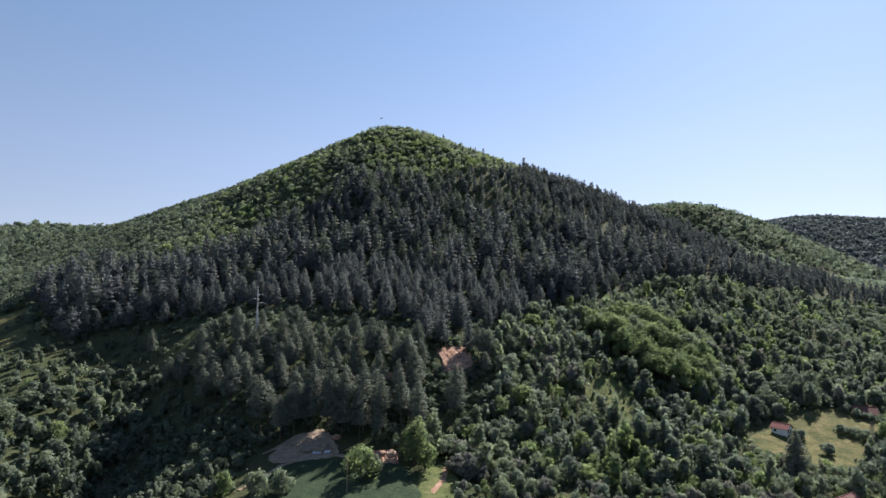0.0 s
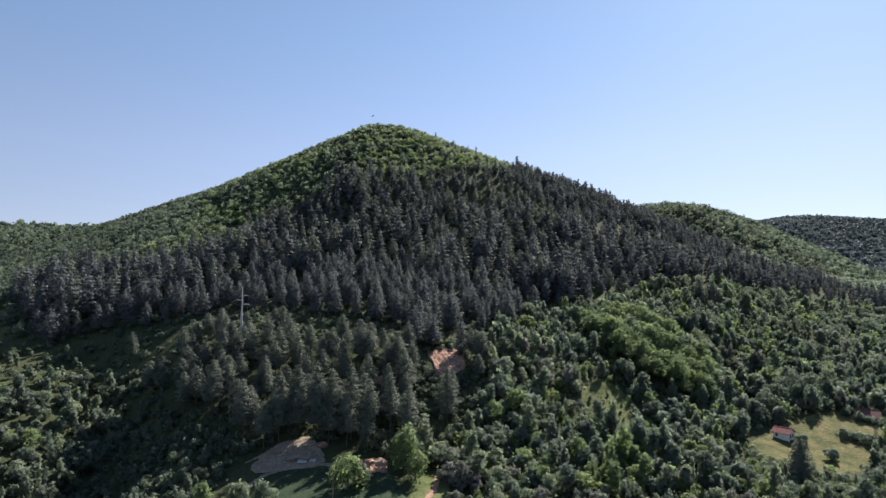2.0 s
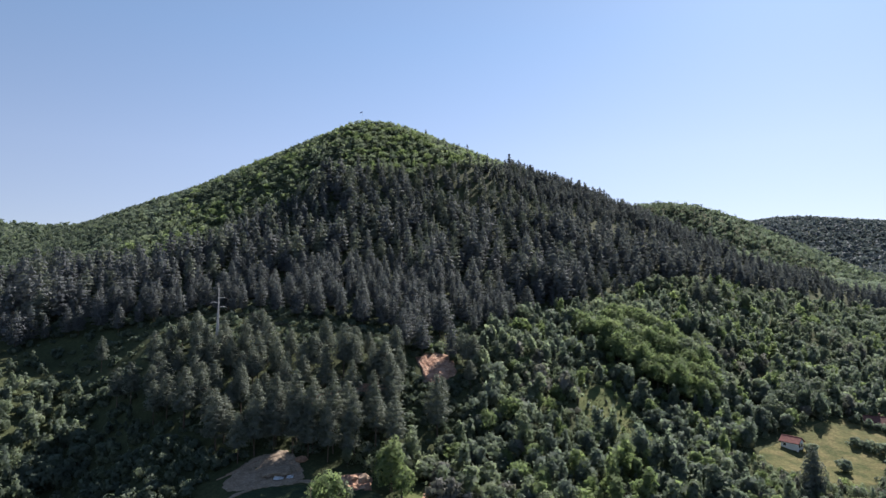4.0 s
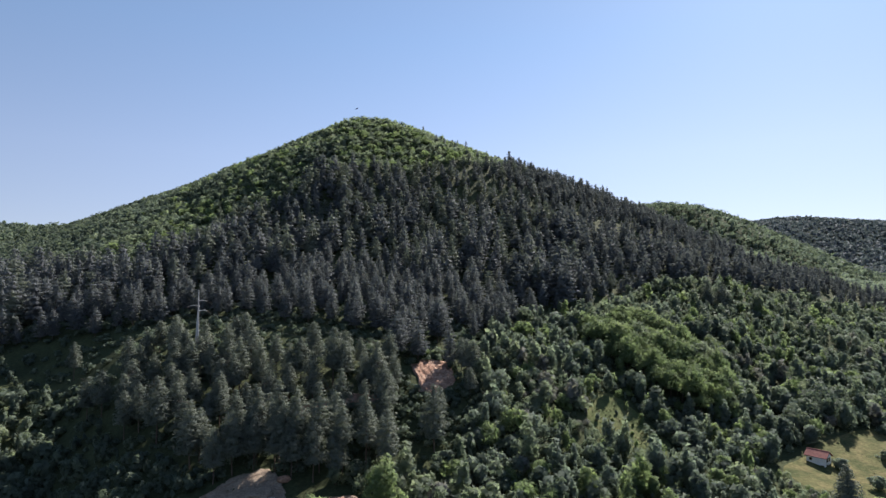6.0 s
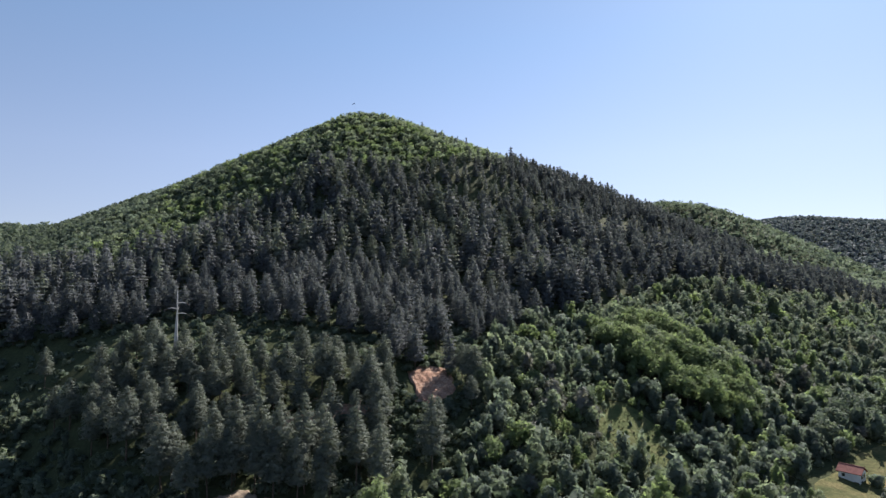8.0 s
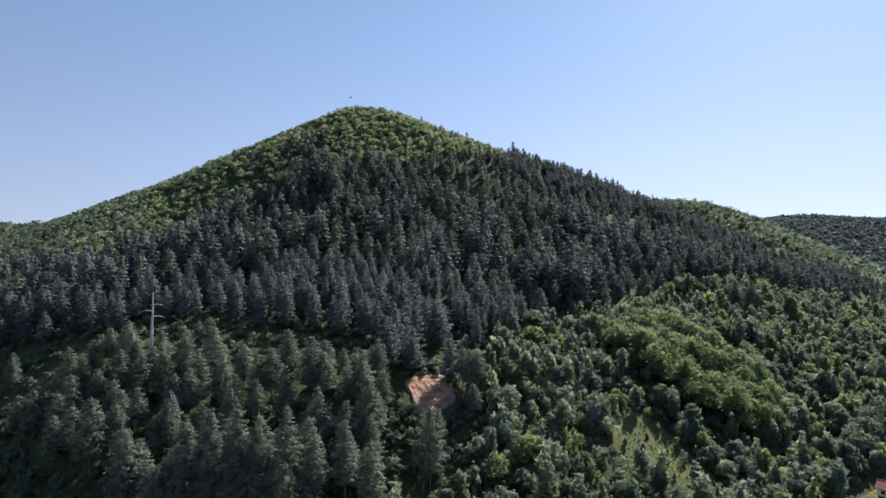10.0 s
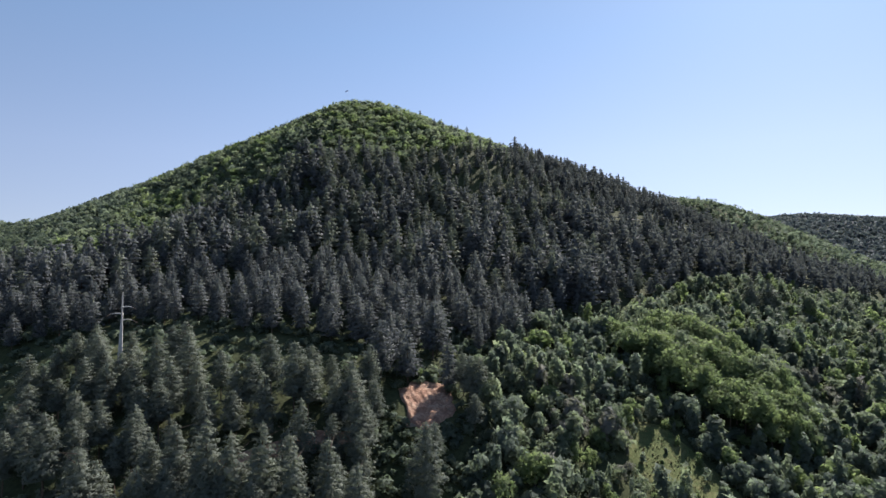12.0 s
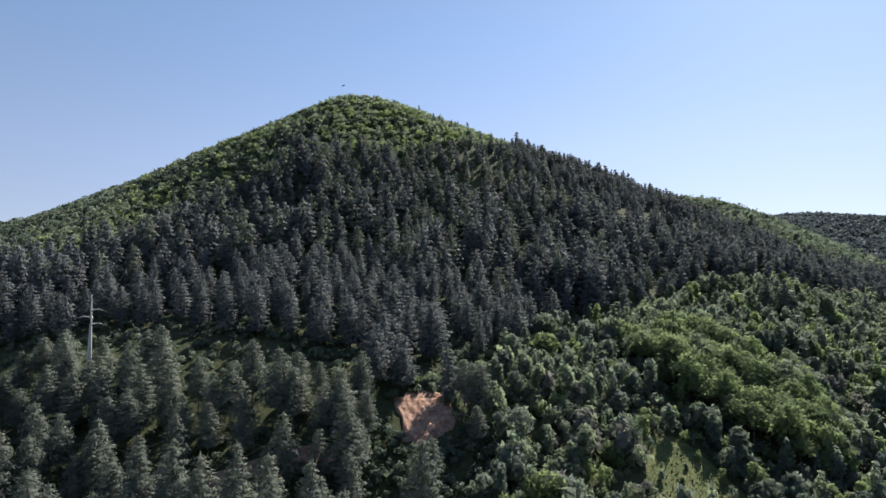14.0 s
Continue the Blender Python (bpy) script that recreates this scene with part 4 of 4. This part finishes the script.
wooden_pole(-26.8, 168.0, 10.5)


# single trees that stand apart
def lone_tree(name, x, y, h, radius, leaf, label, seed, leaves=900, size=0.6, low=0.12, lumps=10):
    r = np.random.default_rng(seed)
    ob = tree_thing(name, leafy_crown(r, h, radius, leaves, size, lumps, low), trunk_shape(r, h * 0.75, 0.035 * h, 2), leaf, label, "tree")
    ob.matrix_basis = stand(x, y)
    if low == 0.0:
        ob.location.z -= 0.1 * h
    return ob


lone_tree("walnut_tree", -8.5, 187, 15, 4.4, LEAF_BRIGHT, "tall bright green broadleaved tree beside the lawn", 5, 1300, 0.85, 0.05, 14)
lone_tree("walnut_tree", -5.5, 183, 9, 3.8, LEAF_BRIGHT, "bright green broadleaved tree beside the lawn", 14, 1100, 0.7, 0.03, 12)
lone_tree("lime_tree", -24, 176, 11, 5.0, LEAF_BRIGHT, "round leafy green tree beside the lawn", 6, 1100, 0.8, 0.02, 12)
lone_tree("lime_tree", -61.5, 168, 7.5, 3.0, LEAF_BRIGHT, "bright green young tree below the clearing", 16, 900, 0.6, 0.02, 11)
lone_tree("lime_tree", -51, 167, 8, 4.2, LEAF_MID, "round leafy green tree below the clearing", 7, 1100, 0.8, 0.02, 12)
lone_tree("lime_tree", -20.5, 179, 7.5, 3.2, LEAF_MID, "leafy green tree crowding the lawn's edge", 17, 900, 0.7, 0.0, 12)
lone_tree("lime_tree", -27.5, 181.5, 6.0, 2.2, LEAF_BRIGHT, "bright green young tree on the lawn's edge", 18, 700, 0.6, 0.0, 10)
lone_tree("lime_tree", -45.5, 168, 7.0, 3.4, LEAF_MID, "round leafy green tree below the clearing", 19, 900, 0.7, 0.02, 12)
lone_tree("apple_tree", 136.8, 213.5, 4.6, 2.9, LEAF_DARK, "spreading old apple tree on the dry meadow", 8, 700, 0.7, 0.1, 9)
lone_tree("garden_bush", 134.2, 225.6, 4.6, 2.8, LEAF_DARK, "dark rounded bush beside the white house", 9, 700, 0.7, 0.0, 9)
for k, (x_, y_, h_) in enumerate(((154, 231.5, 3.4), (157, 229, 4.0), (159.5, 226.5, 4.2), (162, 224, 3.2))):
    lone_tree("hedge_bush", x_, y_, h_ * 1.15, 3.1, LEAF_DARK, "dark leafy hedge bush on the dry meadow", 20 + k, 420, 0.75, 0.0, 7)
for k, (x_, y_, h_) in enumerate(((170, 246, 4.6), (173.5, 244.5, 4.0), (177.5, 242.5, 4.4), (181, 241, 5.0), (168, 250, 5.0))):
    lone_tree("garden_tree", x_, y_, h_, 2.4, LEAF_DARK, "dark leafy garden tree before the weathered house", 60 + k, 500, 0.6, 0.0, 8)
lone_tree("oak_tree", 22, 247, 11, 4.0, LEAF_MID, "leafy green tree beside the bare slope", 31, 900, 0.9, 0.05, 12)
lone_tree("oak_tree", 30, 226, 9.5, 4.7, LEAF_BRIGHT, "broad leafy green tree below the pines", 32, 900, 0.9, 0.02, 12)
lone_tree("oak_tree", 20.5, 220.5, 8.5, 5.2, LEAF_BRIGHT, "broad bright green tree below the bare slope", 38, 1300, 0.75, 0.0, 14)
lone_tree("oak_tree", 47, 306, 10, 5.0, LEAF_MID, "pale green tree at the pine wood's edge", 33, 700, 1.1, 0.05, 12)
lone_tree("hazel_bush", 1.5, 258.5, 4.0, 2.6, LEAF_BRIGHT, "bright green bush above the bare slope", 34, 420, 0.7, 0.0, 7)
lone_tree("hazel_bush", 6.5, 260.0, 3.4, 2.6, LEAF_MID, "green bush above the bare slope", 35, 420, 0.7, 0.0, 7)
for k, (x_, y_, h_) in enumerate(((60.5, 240, 3.2), (64, 231, 2.8), (70, 229.5, 3.4), (76.5, 238, 4.2), (77, 243.5, 4.6), (74, 250, 3.6), (62, 251, 3.8), (66, 241, 1.8), (71, 236, 1.6), (69, 246, 1.9), (73, 241, 1.5))):
    lone_tree("upright_shrub", x_, y_, h_, h_ * 0.3, LEAF_BRIGHT if k % 3 else LEAF_DARK, ("small yellow-green upright shrub on the rough glade" if k % 3 else "small dark upright shrub on the rough glade"), 200 + k, 260, 0.42, 0.0, 8)
lone_tree("poplar_tree", 84.5, 248, 8.5, 1.9, LEAF_MID, "narrow upright green tree in the thicket", 36, 500, 0.8, 0.05, 10)
lone_tree("poplar_tree", 96, 250, 8.0, 2.1, LEAF_DARK, "narrow upright dark tree in the thicket", 37, 500, 0.8, 0.05, 10)
for k, (x_, y_, h_, leaf_) in enumerate(((-133, 251, 7.5, LEAF_MID), (-137, 238, 7, LEAF_MID), (-137, 230, 6, LEAF_DARK), (-150, 239, 8, LEAF_MID), (-139, 216, 9, LEAF_BRIGHT), (-143, 212, 6, LEAF_MID),
                                         (-159, 229, 9, LEAF_MID), (-167, 241, 8, LEAF_BRIGHT), (-131, 218, 8.5, LEAF_MID), (-124, 205, 6.5, LEAF_MID), (-207, 306, 9, LEAF_MID), (-187, 264, 6, LEAF_MID),
                                         (-128, 194, 5, LEAF_MID), (-118, 198, 5, LEAF_MID), (-128, 186, 4, LEAF_MID), (-119, 231, 6, LEAF_MID), (-142, 203, 5, LEAF_DARK), (-161, 221, 8, LEAF_MID))):
    lone_tree("field_tree", x_, y_, h_, h_ * 0.42, leaf_, "sunlit green tree on the open slope" if leaf_ != LEAF_DARK else "dark green tree on the open slope", 80 + k, 700, 0.62, 0.0, 11)
for k, (x_, y_, h_) in enumerate(((86, 195, 5.5), (87, 189, 5), (93, 193, 6), (95, 187, 5), (84, 178, 6), (89, 178, 5.5), (91, 175, 5), (81, 182, 5))):
    lone_tree("dry_tree", x_, y_, h_, h_ * 0.36, LEAF_GREY, "dry grey twiggy tree in the valley thicket", 120 + k, 700, 0.5, 0.0, 11)
for k, (x_, y_, h_) in enumerate(((73, 185, 6), (76, 182, 5.5), (71, 176, 6))):
    lone_tree("acacia_tree", x_, y_, h_, h_ * 0.45, LEAF_BRIGHT, "yellow-green feathery tree in the valley thicket", 130 + k, 800, 0.55, 0.0, 11)
for k, (x_, y_, h_) in enumerate(((247, 400, 13), (190, 367, 12), (183, 379, 13))):
    lone_tree("poplar_tree", x_, y_, h_, 2.6, LEAF_MID, "pale upright tree at the pine wood's edge", 140 + k, 700, 0.9, 0.05, 12)
for k, (x_, y_, h_) in enumerate(((279, 387, 12), (54, 249, 9), (27, 243, 9), (150, 262, 12), (143, 256, 11), (157, 268, 12), (166, 271, 11), (135, 249, 10), (128, 243, 9), (161, 262, 9), (112, 236, 7.5), (104, 228, 5.5), (104, 216, 5), (163, 217, 8), (168, 223, 8), (174, 231, 7), (180, 238, 7), (150, 207, 7), (142, 199, 7), (156, 212, 7.5))):
    lone_tree("oak_tree", x_, y_, h_, h_ * 0.48, LEAF_DARK_SHADE if k > 2 else LEAF_DARK, "dense dark green oak tree by the meadow", 150 + k, 1100, 0.85, 0.0, 14)
r_ = np.random.default_rng(41)
spruce = tree_thing("spruce_tree", conifer_crown(r_, 10.5, 3.5, 14, 9, 22, 0.62, 0.03, 0.72), trunk_shape(r_, 11, 0.16, 0), PINE, "dark pointed spruce among broadleaved trees", "spruce tree")
spruce.matrix_basis = stand(115.8, 197.0, 1.28)
for x_, y_, s_ in ((169, 366, 1.1), (161, 367, 1.0), (215, 377, 1.05), (104, 262, 0.8)):
    copy_thing(spruce, stand(x_, y_, s_, x_))
for x_, y_, s_ in ((-54, 198.5, 1.0), (-50, 201.5, 1.15), (-44.5, 205, 1.1), (-39, 203, 1.14), (-34, 200.5, 1.05), (-28, 199.5, 1.1), (-22, 199, 1.0), (16.5, 247.5, 0.95), (6.5, 227.0, 0.72), (15.0, 252.0, 0.8), (-8.5, 235.0, 0.9), (-9.5, 227.0, 0.9), (17.0, 238.0, 0.7), (-81.5, 245.5, 1.0), (-77.8, 241.0, 0.85), (-74.8, 244.5, 0.86), (-76.4, 247.5, 0.82)):
    copy_thing(makers[3], stand(x_, y_, s_, 1.0 + x_))
rng = np.random.default_rng(58)
for k, (x_, y_, h_) in enumerate(((-45, 206.5, 22), (-38.5, 205, 24), (-33, 203, 23), (-27, 203.5, 25), (-20.5, 201, 22), (-14, 202, 24), (-8, 198, 22))):
    tall = tree_thing("pine_tree", conifer_crown(rng, h_, rng.uniform(3.2, 3.9), 12, 7, 24, 0.8, rng.uniform(0.42, 0.52), rng.uniform(0.5, 0.7), 0.2, rng.uniform(0.4, 0.8)),
                      trunk_shape(rng, h_ * 0.97, 0.27, 2), PINE, "tall bare-stemmed black pine above the sandy clearing", "pine tree", "pines on the spur")
    tall.matrix_basis = stand(x_, y_, 1.0, 0.7 * k)


# ---- clearing, path and bare slope ----
def ribbon(name, pts, width, mat, label):
    """A trodden path laid on the ground."""
    bm = bmesh.new()
    prev = None
    fine = []
    for (ax, ay), (cx, cy) in zip(pts, pts[1:]):
        k = max(2, int(math.hypot(cx - ax, cy - ay) / 0.8))
        fine += [(ax + (cx - ax) * i / k, ay + (cy - ay) * i / k) for i in range(k)]
    fine.append(pts[-1])
    for i, (x, y) in enumerate(fine):
        ux, uy = fine[min(i + 1, len(fine) - 1)][0] - fine[max(i - 1, 0)][0], fine[min(i + 1, len(fine) - 1)][1] - fine[max(i - 1, 0)][1]
        d = math.hypot(ux, uy)
        w = width * (0.5 + 0.12 * math.sin(i * 1.7))
        ring = []
        for s, up in ((-1, -0.3), (-0.9, 0.18), (0.9, 0.18), (1, -0.3)):
            qx, qy = x - uy / d * w * s, y + ux / d * w * s
            ring.append(bm.verts.new((qx, qy, ground_z(qx, qy) + up)))
        if prev:
            for j in range(3):
                bm.faces.new((prev[j], prev[j + 1], ring[j + 1], ring[j]))
        prev = ring
    me = bpy.data.meshes.new(name)
    bm.to_mesh(me)
    bm.free()
    me.materials.append(mat)
    return tagged(new(name, me), label, "path", kind="structure")


ribbon("path", [(-58, 171), (-54, 177), (-50, 184), (-46, 187), (-41, 188.5), (-34, 190), (-24, 189), (-14, 188)], 1.3, SAND, "trodden pale earth path round the lawn")
ribbon("path", [(3, 193), (1, 186), (0, 178), (-3, 170)], 1.8, SOIL, "trodden earth path down beside the lawn")
ribbon("path", [(-3, 237.5), (2, 239), (8, 240)], 1.0, SAND, "trodden pale path below the bare slope")


def sheet_of(x, y, wide, deep, seed):
    """A rumpled sheet lying on the ground."""
    r = np.random.default_rng(seed)
    bm = bmesh.new()
    nx, ny = 8, 6
    z0 = ground_z(x, y)
    g = [[bm.verts.new((x + wide * (i / nx - 0.5), y + deep * (j / ny - 0.5),
                        ground_z(x + wide * (i / nx - 0.5), y + deep * (j / ny - 0.5)) + 0.35 + 0.3 * r.uniform())) for j in range(ny + 1)] for i in range(nx + 1)]
    for i in range(nx):
        for j in range(ny):
            bm.faces.new((g[i][j], g[i + 1][j], g[i + 1][j + 1], g[i][j + 1]))
    bmesh.ops.solidify(bm, geom=bm.faces[:], thickness=0.25)
    me = bpy.data.meshes.new("tarpaulin")
    bm.to_mesh(me)
    bm.free()
    me.materials.append(SHEET)
    return tagged(new("tarpaulin", me), "rumpled pale tarpaulin lying on the clearing", "tarpaulin")


sheet_of(-40.0, 190.6, 2.8, 1.6, 1)
sheet_of(-37.0, 191.2, 1.8, 1.4, 2)


def fallen_log(x, y, yaw, length, r):
    bm = bmesh.new()
    dx, dy = math.cos(radians(yaw)) * length / 2, math.sin(radians(yaw)) * length / 2
    a, c = (x - dx, y - dy, ground_z(x - dx, y - dy) + r * 0.8), (x + dx, y + dy, ground_z(x + dx, y + dy) + r * 0.8)
    rod(bm, a, c, r, r * 0.7, 10)
    mid = Vector(a).lerp(Vector(c), 0.6)
    rod(bm, mid, mid + Vector((-dy, dx, 1.2)).normalized() * 0.9, r * 0.3, r * 0.1, 6)
    bmesh.ops.bevel(bm, geom=bm.edges[:], offset=0.01, segments=1)
    me = bpy.data.meshes.new("log")
    bm.to_mesh(me)
    bm.free()
    me.materials.append(LOG_WOOD)
    return tagged(new("log", me), "weathered fallen log on bare earth", "log", "fallen logs")


for x_, y_, a_, l_n, r0 in ((-52, 196, 40, 9, 0.22), (-49, 194, 50, 7, 0.18), (-55, 193, 35, 6, 0.2), (-46, 199, 42, 8, 0.2), (9.5, 246, -25, 5.5, 0.22), (-30, 231, 20, 6, 0.2), (-36, 228, 35, 5, 0.18)):
    fallen_log(x_, y_, a_, l_n, r0)


def boulder(x, y, r, seed, mat, label, flat=0.7):
    """A worn stone block."""
    rr = np.random.default_rng(seed)
    bm = bmesh.new()
    bmesh.ops.create_icosphere(bm, subdivisions=3, radius=r)
    sx, sy = rr.uniform(0.8, 1.4), rr.uniform(0.7, 1.2)
    for v in bm.verts:
        k = 1 + 0.35 * noise.noise(v.co / r * 1.3 + Vector((seed, 0, 0))) + 0.16 * noise.noise(v.co / r * 4.0 + Vector((0, seed, 0)))
        v.co = Vector((v.co.x * sx * k, v.co.y * sy * k, v.co.z * flat * k))
    me = bpy.data.meshes.new("boulder")
    bm.to_mesh(me)
    bm.free()
    me.materials.append(mat)
    ob = new("boulder", me)
    ob.matrix_basis = pose(x, y, ground_z(x, y) + r * flat * 0.35, rr.uniform(-10, 10), rr.uniform(-10, 10), rr.uniform(0, 360))
    return tagged(ob, label, "boulder", "boulders")


boulder(-16.5, 191.5, 1.5, 1, ROCK, "pale rounded sandstone boulder beside the lawn", 0.9)
boulder(-19.5, 191.5, 1.8, 2, SOIL, "heap of reddish earth beside the lawn", 0.6)
boulder(-22.0, 190.5, 1.3, 3, SOIL, "heap of reddish earth beside the lawn", 0.6)
boulder(-35.5, 199.5, 1.4, 4, SOIL, "heap of reddish earth below the pines", 0.7)
boulder(-41.0, 194.5, 3.4, 5, SAND, "low heap of sandy earth on the clearing", 0.24)
r_ = np.random.default_rng(77)
for k in range(15):
    u, v = r_.uniform(0, 1), r_.uniform(0, 1)
    x_, y_ = -2 + 13 * u, 241 + 14 * v - 1.0 * (1 - u)
    if inside(np.array([x_]), np.array([y_]), QUARRY)[0]:
        boulder(x_, y_, r_.uniform(0.2, 0.55), 50 + k, ROCK if k % 3 else SOIL, "reddish sandstone block on the bare slope", 0.5)


# ---- rough grass on the meadows ----
def grass(plan, step, tall, seed, label):
    """Tufts of grass over a plan outline."""
    r = np.random.default_rng(seed)
    p = np.array(plan, float)
    x, y = scatter(r, p[:, 0].min() - 2, p[:, 0].max() + 2, p[:, 1].min() - 2, p[:, 1].max() + 2, step)
    ok = inside(x, y, plan)
    x, y = x[ok], y[ok]
    s = tall * np.exp(r.normal(-0.2, 0.45, len(x)))
    base = np.stack([x, y, height(x, y) + 0.1], 1)
    out = []
    for k in range(4):
        a = r.uniform(0, 6.28, len(x))
        lean = np.stack([np.cos(a), np.sin(a), np.full(len(x), 1.1)], 1)
        side = np.stack([-np.sin(a), np.cos(a), np.zeros(len(x))], 1)
        w = (s * 0.45)[:, None]
        out.append(np.stack([base - side * w, base + side * w, base + lean * s[:, None] * 0.7], 1))
    tagged(new("grass", soup_mesh("grass", np.concatenate(out), (HAY,))), label, "grass", kind="stuff")


HAY = plain("hay", [(0.3, (0.076, 0.086, 0.037)), (0.5, (0.135, 0.126, 0.057)), (0.7, (0.2, 0.172, 0.085))], 0.2, 0.9)
grass(MEADOW, 0.7, 0.12, 1, "dry rough grass of the meadow")
grass(GLADE, 0.7, 0.28, 2, "rough yellow-green grass of the glade")
grass(FIELD, 1.3, 0.22, 3, "dry pale grass of the hayfield")
grass(FIELD_LOW, 1.3, 0.22, 5, "dry pale grass of the lower hayfield")
grass(GRASS, 0.8, 0.14, 4, "short grass beside the path")
